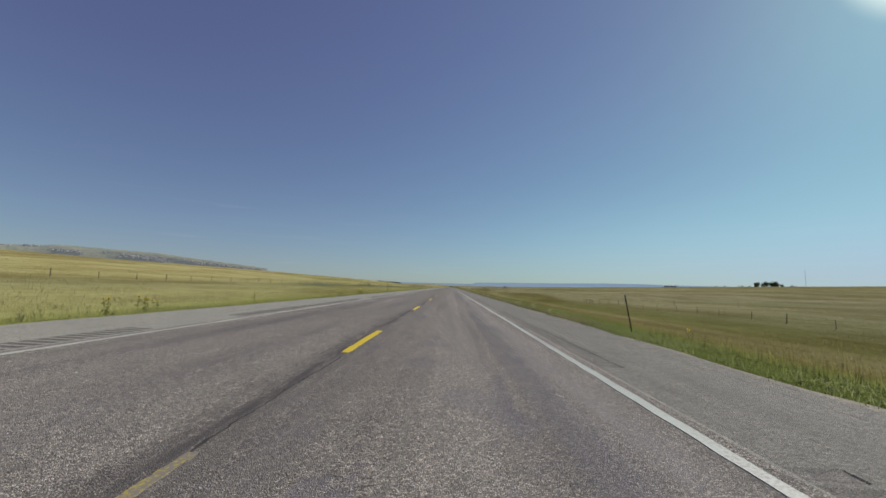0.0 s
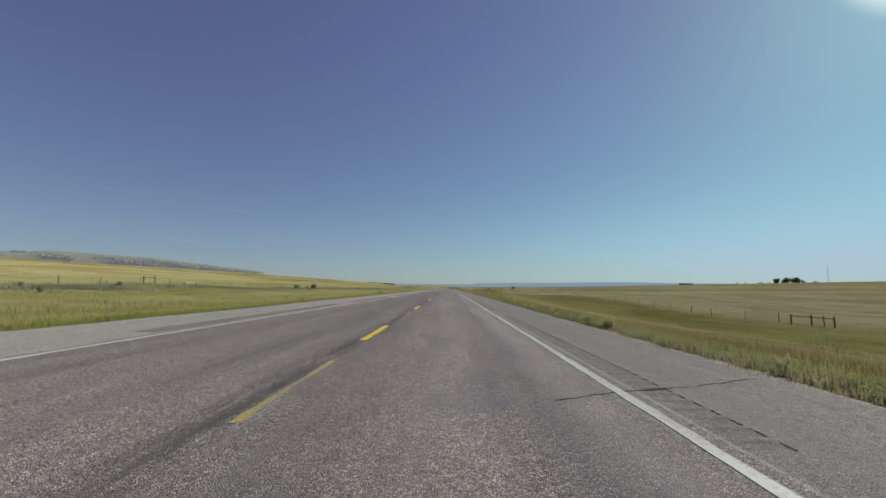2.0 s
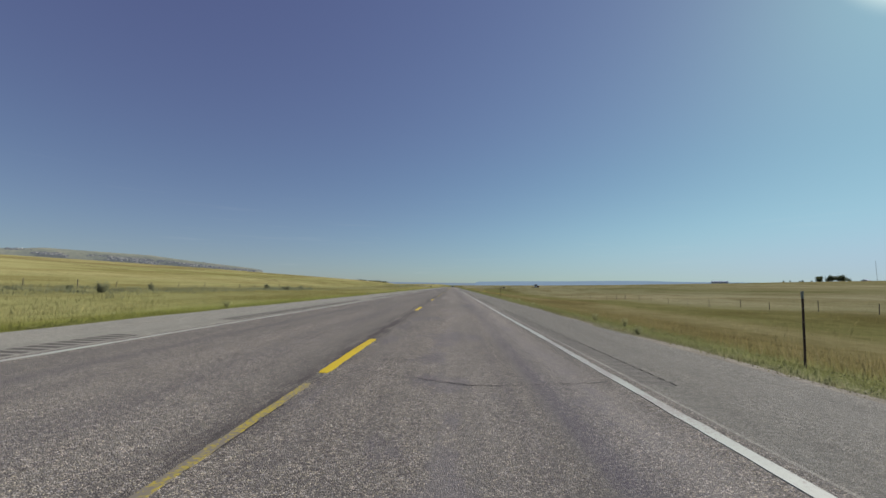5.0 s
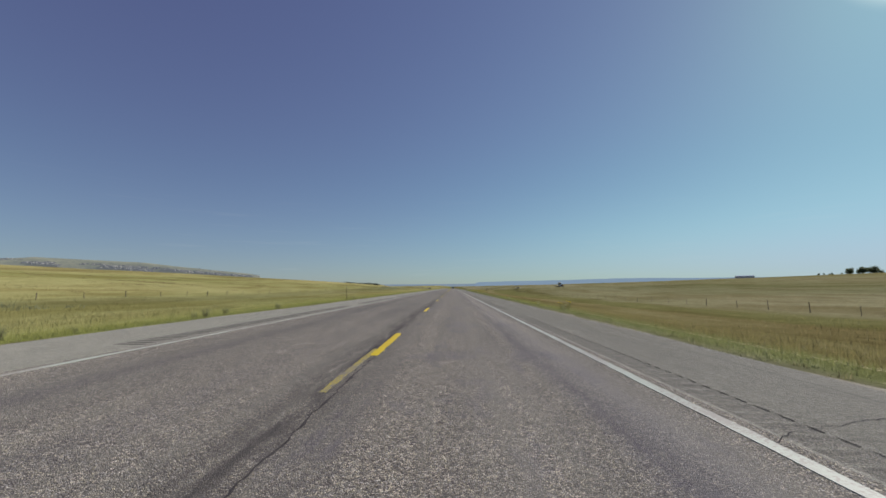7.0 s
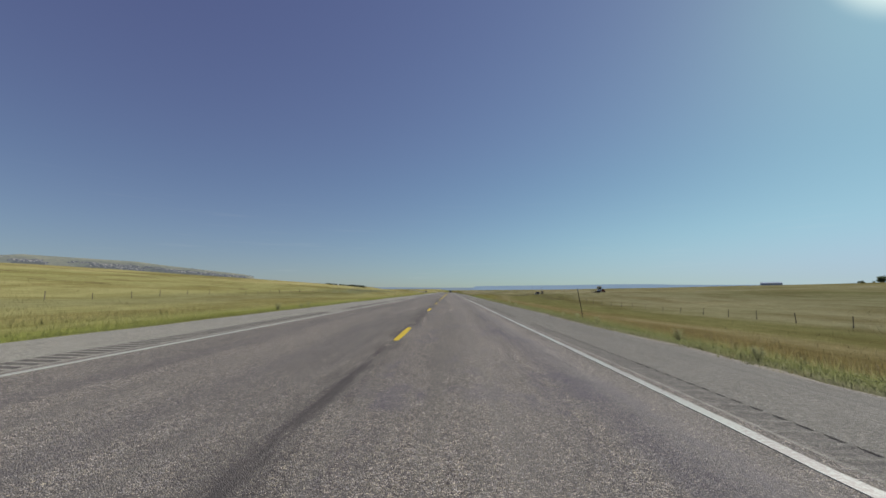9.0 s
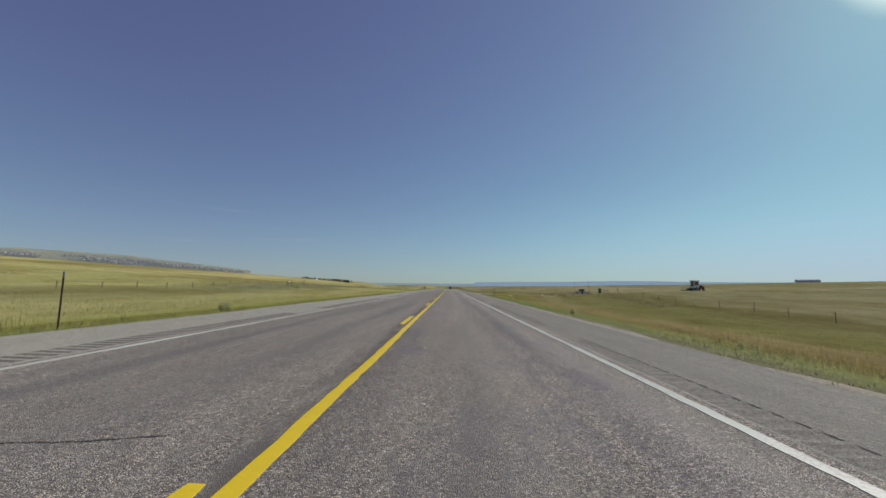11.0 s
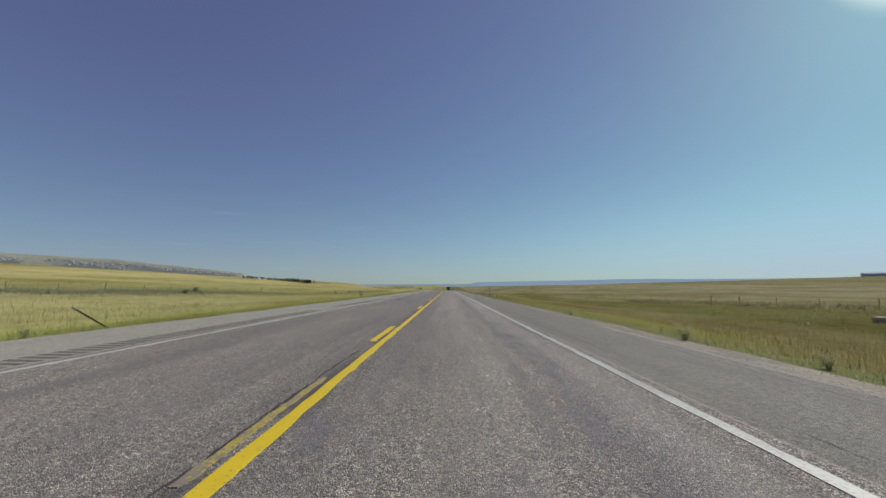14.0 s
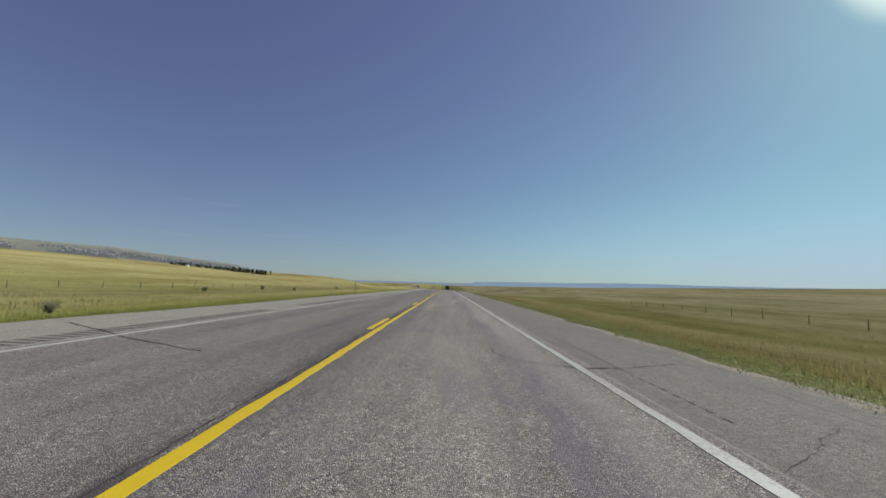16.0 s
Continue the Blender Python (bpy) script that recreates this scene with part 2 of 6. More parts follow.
        joint = n.math("MULTIPLY", n.near(n.math("ADD", x, n.math("MULTIPLY", n.noise(0.5), 0.12)), 5.78, 0.012, 0.03), n.ramp(drag, (0.4, 0.1), (0.55, 0.5)))
        col = n.mix(joint, col, tuple(v * 0.55 for v in tarry))
    n.bump(n.math("ADD", n.math("MULTIPLY", dist, -1.0), n.math("MULTIPLY", grit, 0.6)), 0.45, 0.012)
    return n.colour(col)


ASPHALT = chip_seal("chip_seal_asphalt", (0.333, 0.313, 0.274), (0.118, 0.109, 0.104), (0.70, 0.655, 0.565), True)
SHOULDER = chip_seal("weathered_shoulder_asphalt", (0.294, 0.286, 0.248), (0.183, 0.177, 0.155), (0.427, 0.415, 0.356), False)
# paler copy of SHOULDER; on the left shoulder it puts front-lit brightness into the colour
PALE_SHOULDER = chip_seal("pale_shoulder_asphalt", (0.395, 0.387, 0.334), (0.285, 0.278, 0.241), (0.515, 0.506, 0.438), False)
GROOVE = chip_seal("milled_groove_asphalt", (0.19, 0.18, 0.163), (0.12, 0.113, 0.104), (0.29, 0.275, 0.25), False)


WORN_GROOVE = chip_seal("worn_milled_asphalt", (0.248, 0.236, 0.21), (0.16, 0.152, 0.137), (0.37, 0.352, 0.31), False)


def worn_paint(name, c, under, wear, flake=(0.50, 0.60)):
    n = Nodes(name, 0.65, 0, 0.3)
    chips = n.noise(34, detail=5, rough=0.7)
    patches = n.noise(2.1, n.xyz(1, 0.35, 1), detail=4)
    mask = n.math("ADD", n.math("MULTIPLY", chips, 0.7), n.math("MULTIPLY", patches, 0.5))
    paint = n.mix(n.ramp(n.noise(5), (0.3, 0.35), (0.7, 0.0)), c, tuple(v * 0.72 for v in c))
    n.bump(chips, 0.2, 0.006)
    return n.colour(n.mix(n.ramp(mask, (flake[0] + wear, 0.0), (flake[1] + wear, 1.0)), paint, under))


WHITE_LINE = worn_paint("worn_white_line_paint", (0.35, 0.38, 0.333), (0.25, 0.23, 0.21), 0.08)
YELLOW_LINE = worn_paint("worn_yellow_line_paint", (0.545, 0.40, 0.010), (0.19, 0.165, 0.11), 0.19)
OLD_YELLOW = worn_paint("faded_old_yellow_paint", (0.36, 0.29, 0.04), (0.17, 0.15, 0.12), 0.04)


def tar_material():
    n = Nodes("crack_sealing_tar", 0.9, 0, 0.05)
    n.bump(n.noise(40), 0.3, 0.01)
    return n.colour(n.ramp(n.noise(6), (0.3, (0.038, 0.034, 0.036)), (0.75, (0.075, 0.068, 0.070))))


TAR = tar_material()


def gravel_material(name, a, b, c):
    n = Nodes(name, 0.95, 0, 0.15)
    v = n.voronoi(26, out="Color")
    sep = n.t.nodes.new("ShaderNodeSeparateColor")
    n.put(sep.inputs[0], v)
    col = n.ramp(sep.outputs[0], (0.0, a), (0.5, b), (1.0, c))
    col = n.mix(n.ramp(n.noise(0.5, detail=5), (0.42, 0.0), (0.6, 0.6)), col, (0.235, 0.21, 0.155))
    col = n.mix(n.ramp(n.noise(1.3, n.xyz(1, 0.5, 1), detail=6, rough=0.7), (0.38, 0.5), (0.5, 0.0)), col, tuple(v * 0.75 for v in a))
    n.bump(n.voronoi(26), 0.6, 0.02)
    return n.colour(col)


GRAVEL = gravel_material("verge_gravel", (0.12, 0.105, 0.08), (0.20, 0.178, 0.14), (0.32, 0.285, 0.24))
def pebble_material():
    n = Nodes("loose_stone", 0.9, 0, 0.2)
    return n.colour(n.ramp(n.island(), (0.0, (0.16, 0.145, 0.125)), (0.4, (0.25, 0.23, 0.19)), (0.8, (0.36, 0.33, 0.28)), (1.0, (0.52, 0.49, 0.43))))


PEBBLE = pebble_material()
PALE_TRACK = gravel_material("pale_approach_gravel", (0.25, 0.243, 0.215), (0.32, 0.31, 0.275), (0.40, 0.387, 0.345))
TRACK = gravel_material("driveway_gravel", (0.165, 0.157, 0.128), (0.21, 0.199, 0.163), (0.28, 0.266, 0.222))

# pale colour that stands in for the sheen of wet puddles
PUDDLE_SHEEN = gravel_material("painted_puddle_sheen", (0.37, 0.36, 0.33), (0.42, 0.41, 0.38), (0.46, 0.45, 0.42))


def sward(n):
    """Colour of the grassland in strips along the road: green verge, tall brown and tan grass, dark ditch, pale field."""
    x = n.axis(0)
    flow = n.noise(0.05, n.xyz(1, 0.12, 1), detail=5, rough=0.6)
    mid = n.noise(0.075, n.xyz(1, 0.3, 1), detail=6, rough=0.62)
    big = n.noise(0.011, n.xyz(1, 0.4, 1), detail=5, rough=0.6)
    a = n.math("ABSOLUTE", x)
    a = n.math("ADD", a, n.math("MULTIPLY", n.math("SUBTRACT", a, 5.5), n.math("MULTIPLY", n.math("SUBTRACT", flow, 0.5), 1.3)))
    f = n.math("SQRT", n.math("MULTIPLY", a, 0.0025))

    def strips(*rows):
        return n.ramp(f, *((math.sqrt(d / 400), c) for d, c in rows))

    # growth colours by distance; the right side's backlit darkness is put into its colours too
    left = strips((6.8, (0.22, 0.205, 0.10)), (8.5, (0.24, 0.24, 0.088)), (11, (0.285, 0.272, 0.105)), (16, (0.325, 0.29, 0.138)), (24, (0.325, 0.287, 0.14)), (28, (0.272, 0.244, 0.128)), (34, (0.272, 0.242, 0.126)),
                  (42, (0.35, 0.308, 0.15)), (110, (0.385, 0.335, 0.165)), (140, (0.275, 0.225, 0.11)), (165, (0.285, 0.238, 0.115)), (200, (0.375, 0.325, 0.155)), (300, (0.30, 0.25, 0.12)))
    right = strips((6.5, (0.21, 0.194, 0.135)), (7.2, (0.172, 0.176, 0.083)), (9.0, (0.185, 0.184, 0.08)), (10.6, (0.195, 0.174, 0.081)), (13, (0.185, 0.152, 0.071)), (17, (0.215, 0.176, 0.088)), (21, (0.265, 0.218, 0.118)),
                   (25, (0.195, 0.176, 0.076)), (33, (0.208, 0.186, 0.086)), (40, (0.295, 0.257, 0.160)), (90, (0.31, 0.271, 0.175)), (130, (0.27, 0.235, 0.135)), (220, (0.305, 0.266, 0.16)), (350, (0.285, 0.24, 0.125)))
    side = n.t.nodes.new("ShaderNodeMapRange")
    n.put(side.inputs["Value"], x)
    side.inputs["From Min"].default_value, side.inputs["From Max"].default_value = -4.0, 4.0
    col = n.mix(side.outputs[0], left, right)
    small = n.noise(0.33, n.xyz(1, 0.5, 1), detail=4, rough=0.6)
    y = n.axis(1)
    wet = n.noise(0.16, n.xyz(1.6, 0.35, 1), detail=4)            # fresh yellow-green growth along the ditch
    for y0, along_y, x0, half, amount in ((12, 14, 9.8, 1.6, 0.55), (122, 16, 9.4, 1.2, 0.65), (250, 13, 8.9, 0.7, 0.7), (455, 18, 12.6, 1.4, 0.5), (388, 10, 12.0, 3.2, 0.22)):
        fresh = n.math("MULTIPLY", n.near(y, y0, along_y, 14), n.near(x, x0, half, half))
        col = n.mix(n.math("MULTIPLY", n.math("MULTIPLY", fresh, amount), n.ramp(wet, (0.36, 0.1), (0.54, 1.0))), col, (0.27, 0.275, 0.05))
    for y0, along_y in ((18, 24), (362, 9)):
        green = n.math("MULTIPLY", n.math("MULTIPLY", n.near(y, y0, along_y, 18), n.near(x, 7.7, 1.2, 1.0)), n.ramp(wet, (0.3, 0.4), (0.55, 0.95)))
        col = n.mix(green, col, (0.135, 0.165, 0.052))
    rank = n.math("MULTIPLY", n.near(x, -9.4, 1.2, 1.8), n.ramp(wet, (0.36, 0.0), (0.56, 0.7)))
    col = n.mix(rank, col, (0.235, 0.245, 0.06))
    col = n.mix(1.0, col, (0.918, 0.99, 0.89), "MULTIPLY")
    col = n.mix(n.ramp(small, (0.40, 0.6), (0.54, 0.0)), col, n.mix(1.0, col, (0.78, 0.76, 0.70), "MULTIPLY"))
    col = n.mix(n.ramp(mid, (0.41, 0.85), (0.53, 0.0)), col, n.mix(1.0, col, (0.75, 0.70, 0.63), "MULTIPLY"))
    col = n.mix(n.ramp(big, (0.50, 0.0), (0.62, 0.7)), col, n.mix(1.0, col, (1.2, 1.15, 1.25), "MULTIPLY"))
    return n.mix(n.ramp(big, (0.38, 0.8), (0.5, 0.0)), col, n.mix(1.0, col, (0.72, 0.76, 0.66), "MULTIPLY"))


def prairie_material():
    """Mown verge, tall dry grass and pasture, patchy at several scales."""
    n = Nodes("prairie_ground", 1.0, 0, 0.0)
    fine = n.noise(1.6, n.xyz(1, 0.6, 1), detail=6, rough=0.75)
    col = sward(n)
    col = n.mix(n.ramp(fine, (0.30, 0.6), (0.60, 0.0)), col, n.mix(1.0, col, (0.55, 0.55, 0.5), "MULTIPLY"))
    n.bump(n.math("ADD", fine, n.noise(0.35)), 0.6, 0.2)
    return n.colour(col)


PRAIRIE = prairie_material()


def blade_material(name, *stops, up=2.5, tint=None, amount=0.0, gain=1.0):
    """Leaves and blades; without stops they take the colour of the grassland where they grow."""
    n = Nodes(name, 0.75, 0, 0.1)
    place = n.noise(0.2, n.xyz(1, 0.06, 1), detail=4)
    f = n.math("ADD", n.math("MULTIPLY", n.island(), 0.55), n.math("MULTIPLY", place, 0.45))
    if stops:
        col = n.ramp(f, *stops)
    else:
        col = sward(n)
        if tint:
            col = n.mix(n.math("MULTIPLY", n.ramp(place, (0.35, 0.2), (0.6, 1.0)), amount), col, tint)
        col = n.mix(n.ramp(n.island(), (0.1, 0.0), (0.9, 1.0)), n.mix(1.0, col, tuple(gain * v for v in (0.84, 0.86, 0.80)), "MULTIPLY"), n.mix(1.0, col, tuple(gain * v for v in (1.26, 1.2, 1.24)), "MULTIPLY"))
    n.t.nodes.new("ShaderNodeBsdfTranslucent")
    tr = n.t.nodes[-1]
    n.put(tr.inputs["Color"], col)
    lift = n.t.nodes.new("ShaderNodeVectorMath")          # soft blades: light as a mass, not as hard planes
    lift.operation = "ADD"
    n.put(lift.inputs[0], n.t.nodes.new("ShaderNodeNewGeometry").outputs["Normal"])
    lift.inputs[1].default_value = (0, 0, up)
    unit = n.t.nodes.new("ShaderNodeVectorMath")
    unit.operation = "NORMALIZE"
    n.put(unit.inputs[0], lift.outputs[0])
    n.put(n.p.inputs["Normal"], unit.outputs[0])
    under = n.t.nodes.new("ShaderNodeVectorMath")
    under.operation = "SCALE"
    under.inputs["Scale"].default_value = -1.0
    n.put(under.inputs[0], unit.outputs[0])
    if up >= 2:
        n.put(tr.inputs["Normal"], under.outputs[0])
    mixer = n.t.nodes.new("ShaderNodeMixShader")
    mixer.inputs[0].default_value = 0.5
    out = n.t.nodes["Material Output"]
    n.t.links.new(n.p.outputs[0], mixer.inputs[1])
    n.t.links.new(tr.outputs[0], mixer.inputs[2])
    n.t.links.new(mixer.outputs[0], out.inputs["Surface"])
    return n.colour(col)


VERGE_LEAF = blade_material("verge_weed_leaves", up=4.0, tint=(0.17, 0.196, 0.082), amount=0.45)
STRAW_BLADE = blade_material("bleached_straw", (0.2, (0.40, 0.35, 0.20)), (0.8, (0.52, 0.46, 0.29)), up=4.0)
GREEN_BLADE = blade_material("green_verge_blades", up=4.0, tint=(0.17, 0.198, 0.078), amount=0.45)
TALL_BLADE = blade_material("tall_dry_grass_blades", up=4.0)
SEEDY_BLADE = blade_material("pale_seedy_grass_blades", up=4.0, gain=1.28)
PALE_GREEN_BLADE = blade_material("pale_green_verge_blades", up=4.0, tint=(0.235, 0.245, 0.10), amount=0.4, gain=1.15)
PASTURE_BLADE = blade_material("pasture_grass_blades", up=4.0)
BRUSH_LEAF = blade_material("olive_brush_leaves", (0.2, (0.10, 0.098, 0.045)), (0.5, (0.14, 0.13, 0.06)), (0.8, (0.19, 0.17, 0.09)), up=3.0)
RUST_BLADE = blade_material("rusty_scrub_blades", (0.2, (0.20, 0.165, 0.075)), (0.8, (0.29, 0.235, 0.11)), up=4.0)
WEED_LEAF = blade_material("weed_leaves", (0.2, (0.17, 0.185, 0.085)), (0.5, (0.225, 0.235, 0.11)), (0.8, (0.30, 0.30, 0.155)), up=3.0)
SAGE_LEAF = blade_material("sage_leaves", (0.2, (0.145, 0.165, 0.09)), (0.5, (0.195, 0.21, 0.12)), (0.8, (0.26, 0.265, 0.165)), up=3.5)
CONIFER_LEAF = blade_material("conifer_needles", (0.2, (0.014, 0.022, 0.010)), (0.5, (0.028, 0.042, 0.018)), (0.8, (0.05, 0.065, 0.03)), up=0.6)
TREE_LEAF = blade_material("cottonwood_leaves", (0.2, (0.05, 0.066, 0.034)), (0.5, (0.09, 0.11, 0.055)), (0.8, (0.135, 0.155, 0.08)), up=0.6)
PETAL = blade_material("sunflower_petals", (0.2, (0.70, 0.53, 0.012)), (0.5, (0.78, 0.62, 0.02)), (0.8, (0.83, 0.68, 0.04)), up=0.6)
SEED_DISC = plain("sunflower_seed_disc", (0.045, 0.025, 0.012))
BARK = plain("grey_brown_bark", (0.09, 0.07, 0.055), 0.95, vary=0.4)
OLD_WOOD = plain("weathered_fence_wood", (0.14, 0.118, 0.095), 0.95, vary=0.45, scale=14)
PALE_WOOD = plain("bleached_plank_wood", (0.42, 0.38, 0.32), 0.9, vary=0.3)
RUST = plain("rusty_post_steel", (0.10, 0.07, 0.06), 0.8, 0.3, vary=0.4, scale=16)
TOP_PAINT = plain("grey_green_post_top_paint", (0.22, 0.25, 0.23), 0.6)
CREAM = plain("chalky_cream_tank_paint", (0.52, 0.50, 0.43), 0.6, vary=0.18, scale=3)
WHITE_PAINT = plain("chalky_white_paint", (0.74, 0.74, 0.72), 0.55, vary=0.12, scale=3)
DARK_STEEL = plain("dark_greasy_steel", (0.085, 0.075, 0.075), 0.6, 0.4, vary=0.4)
GREY_STEEL = plain("dull_galvanised_steel", (0.3, 0.31, 0.32), 0.45, 0.7, vary=0.2)
RUBBER = plain("dusty_black_rubber", (0.035, 0.034, 0.033), 0.9)
RED_PAINT = plain("faded_red_machine_paint", (0.13, 0.045, 0.035), 0.6)
BLUE_PAINT = plain("dark_blue_vehicle_paint", (0.03, 0.05, 0.09), 0.3, spec=0.5)
SILVER_PAINT = plain("silver_vehicle_paint", (0.35, 0.36, 0.38), 0.35, 0.4, spec=0.5)
TRAILER_PAINT = plain("grimy_dark_trailer_doors", (0.055, 0.065, 0.08), 0.5)
ROOF_STEEL = plain("grey_blue_roof_steel", (0.42, 0.47, 0.56), 0.95, 0.0, spec=0.05)
BARN_WALL = plain("grey_barn_siding", (0.42, 0.46, 0.54), 0.8)
SANDSTONE = plain("tan_culvert_concrete", (0.46, 0.37, 0.26), 0.95, vary=0.3)


def glass_material():
    n = Nodes("dusty_tinted_glass", 0.12, 0, 0.5)
    n.p.inputs["Transmission Weight"].default_value = 0.55
    return n.colour((0.12, 0.16, 0.17))


GLASS = glass_material()


def mesa_haze_glow(n, strength=1.0):
    """Bluish self-glow in place of haze before the mesa; it also lifts its shadows."""
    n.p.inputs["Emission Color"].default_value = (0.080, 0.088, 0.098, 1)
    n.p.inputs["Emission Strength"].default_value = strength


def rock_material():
    """Grey-green grass slope of the mesa, its distance haze added as self-glow."""
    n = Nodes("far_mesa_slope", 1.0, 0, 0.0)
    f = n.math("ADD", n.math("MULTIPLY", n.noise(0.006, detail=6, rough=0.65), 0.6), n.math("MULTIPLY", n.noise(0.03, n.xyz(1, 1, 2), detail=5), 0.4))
    mesa_haze_glow(n)
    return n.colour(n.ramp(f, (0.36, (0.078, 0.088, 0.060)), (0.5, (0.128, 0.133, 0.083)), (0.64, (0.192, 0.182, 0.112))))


def outcrop_material():
    n = Nodes("far_grey_sandstone", 1.0, 0, 0.0)
    f = n.math("ADD", n.math("MULTIPLY", n.island(), 0.65), n.math("MULTIPLY", n.noise(0.02, detail=5), 0.35))
    mesa_haze_glow(n)
    return n.colour(n.ramp(f, (0.2, (0.045, 0.048, 0.060)), (0.45, (0.085, 0.087, 0.092)), (0.68, (0.20, 0.19, 0.17)), (0.9, (0.48, 0.44, 0.37))))


OUTCROP = outcrop_material()
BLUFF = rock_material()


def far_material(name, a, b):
    """Far land with its haze put in as blue self-glow: almost no shading of its own."""
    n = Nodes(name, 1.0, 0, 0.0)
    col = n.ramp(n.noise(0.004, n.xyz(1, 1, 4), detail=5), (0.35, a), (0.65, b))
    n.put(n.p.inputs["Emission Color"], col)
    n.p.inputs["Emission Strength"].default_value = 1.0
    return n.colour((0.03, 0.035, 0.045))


FAR_RIDGE = far_material("far_ridge_haze_glow", (0.155, 0.22, 0.30), (0.175, 0.24, 0.315))
FAR_PLAIN = far_material("far_plain_haze_glow", (0.15, 0.205, 0.27), (0.175, 0.22, 0.265))

# ================= the lie of the land =================


def soft(v, w):
    return w * np.logaddexp(0, np.asarray(v, float) / w)


def step(v, a, b):
    s = np.clip((np.asarray(v, float) - a) / (b - a), 0, 1)
    return s * s * (3 - 2 * s)


_waves = [(random.uniform(0, 6.28), random.uniform(0, 6.28), random.uniform(0.6, 1.6)) for _ in range(7)]


def ripple(x, y, length):
    """Gentle rises of about that length, between -1 and 1."""
    total = 0
    for ang, ph, k in _waves:
        total = total + np.sin((x * math.cos(ang) + y * math.sin(ang)) * 6.283 * k / length + ph)
    return total / 4


def centre(y):
    """Where the road's centre line runs: straight, then bending left past the crest."""
    return -np.square(np.clip(np.asarray(y, float) - 850, 0, 850)) / 4400


def grade(y):
    """Height of the road: level, over a crest, down into a dip and up again."""
    y = np.asarray(y, float)
    crest = -np.square(np.clip(y - 560, 0, 300)) / 14000
    s = np.clip((y - 860) / 940, 0, 1)
    h = (2 * s**3 - 3 * s**2 + 1) * -6.43 + (s**3 - 2 * s**2 + s) * 940 * -0.043 + (3 * s**2 - 2 * s**3) * 8.2 + (s**3 - s**2) * 940 * 0.0055
    return np.where(y < 860, crest, h + np.maximum(y - 1800, 0) * 0.0055)


RIGHT_U = (0, 6.25, 6.9, 8.5, 12, 17, 22, 30, 36)
RIGHT_Z = (-0.6, -0.19, -0.25, -0.45, -1.15, -1.6, -1.6, -1.35, -1.2)
RIGHT_SAG = ((0, 60, 85, 110, 120, 140, 165, 190, 226, 256, 330, 360, 390, 455, 485, 640), (-0.9, -0.9, -1.0, -1.3, -0.95, -0.3, 0.1, -0.1, -0.3, -0.85, -1.1, -0.8, 0, 0, -0.55, -0.5))
LEFT_SAG = ((90, 110, 125, 200, 255, 310, 380, 393, 428, 470, 500, 640), (0, 0, -0.2, -0.5, -0.8, -0.85, -0.3, 0.45, 0.4, -0.3, -0.75, -0.6))
LEFT_U = (0, 6.75, 7.4, 9, 13, 18, 26, 36)
LEFT_Z = (-0.6, 0.17, 0.13, 0.0, -0.15, 0.1, 0.7, 1.3)


RUN = (500, 1500, 0.5, 0.8, 0.0203)        # how the right-hand rise falls away further on


def land(x, y):
    x, y = np.asarray(x, float), np.asarray(y, float)
    u = x - centre(y)
    a = np.abs(u)
    r = np.hypot(x, y - 200)
    wide = step(a, 25, 160)
    away = step(y, RUN[0], RUN[1]) * (u > 0)
    base = grade(y) * (1 - wide) + soft(r - 300, 80) * 0.0055 * wide * (1 - RUN[2] * away)
    right = np.interp(a, RIGHT_U, RIGHT_Z) + RUN[4] * (1 - RUN[3] * away) * (np.maximum(a - 36, 0) - soft(a - 1500, 150))
    hill = 0.077 * (np.maximum(a - 36, 0) - soft(a - 330, 60)) * (1 - step(a, 700, 1600))
    hill = hill * (1 - step(y - 800 - 1.6 * np.maximum(a - 40, 0), 0, 260))
    hill = hill * (1 - 0.28 * step(y, 600, 760))
    left = np.interp(a, LEFT_U, LEFT_Z) + hill - 0.5 * step(y, 480, 520) * step(a, 14, 30) * (1 - step(a, 50, 90))
    z = base + np.where(u > 0, right, left)
    sag = np.where(u > 0, np.interp(y, *RIGHT_SAG), np.interp(y, *LEFT_SAG))
    z = z + sag * step(a, 11, 31) * (1 - step(a, 38, np.where(u > 0, 220, 130)))
    z = z + (u > 0) * 1.0 * np.exp(-np.square((y - 408) / 15)) * step(a, 20, 34) * (1 - step(a, 65, 120))
    z = z + 0.3 * np.exp(-np.square((x + 104) / 34) - np.square((y - 650) / 30))      # the knoll under the shelterbelt
    rough = step(a, 9, 40)
    z = z + rough * (0.16 * ripple(x, y, 38) + 0.55 * ripple(x + 900, y, 190) * step(a, 40, 160))
    pad = step(y, 392, 398) * (1 - step(y, 411, 417))              # the driveways cross the ditches on fill
    fill = np.where(u > 0, -0.19 - 0.03 * (a - 6.3), 0.17 + 0.02 * (a - 6.7))
    near = pad * (a > 6.2) * (1 - step(a, 22, 36))
    return z * (1 - near) + (fill + base) * near


def deck(x, y):
    return grade(y) - SLOPE * (np.asarray(x, float) - centre(y))


# ================= building helpers =================


def mesh_object(name, verts, faces, material, parent=None, smooth=False):
    me = bpy.data.meshes.new(name)
    me.from_pydata([tuple(map(float, v)) for v in verts], [], [tuple(map(int, f)) for f in faces])
    if material:
        me.materials.append(material)
    if smooth:
        me.polygons.foreach_set("use_smooth", [True] * len(me.polygons))
    me.update()
    ob = new(name, me)
    ob.parent = parent
    return ob


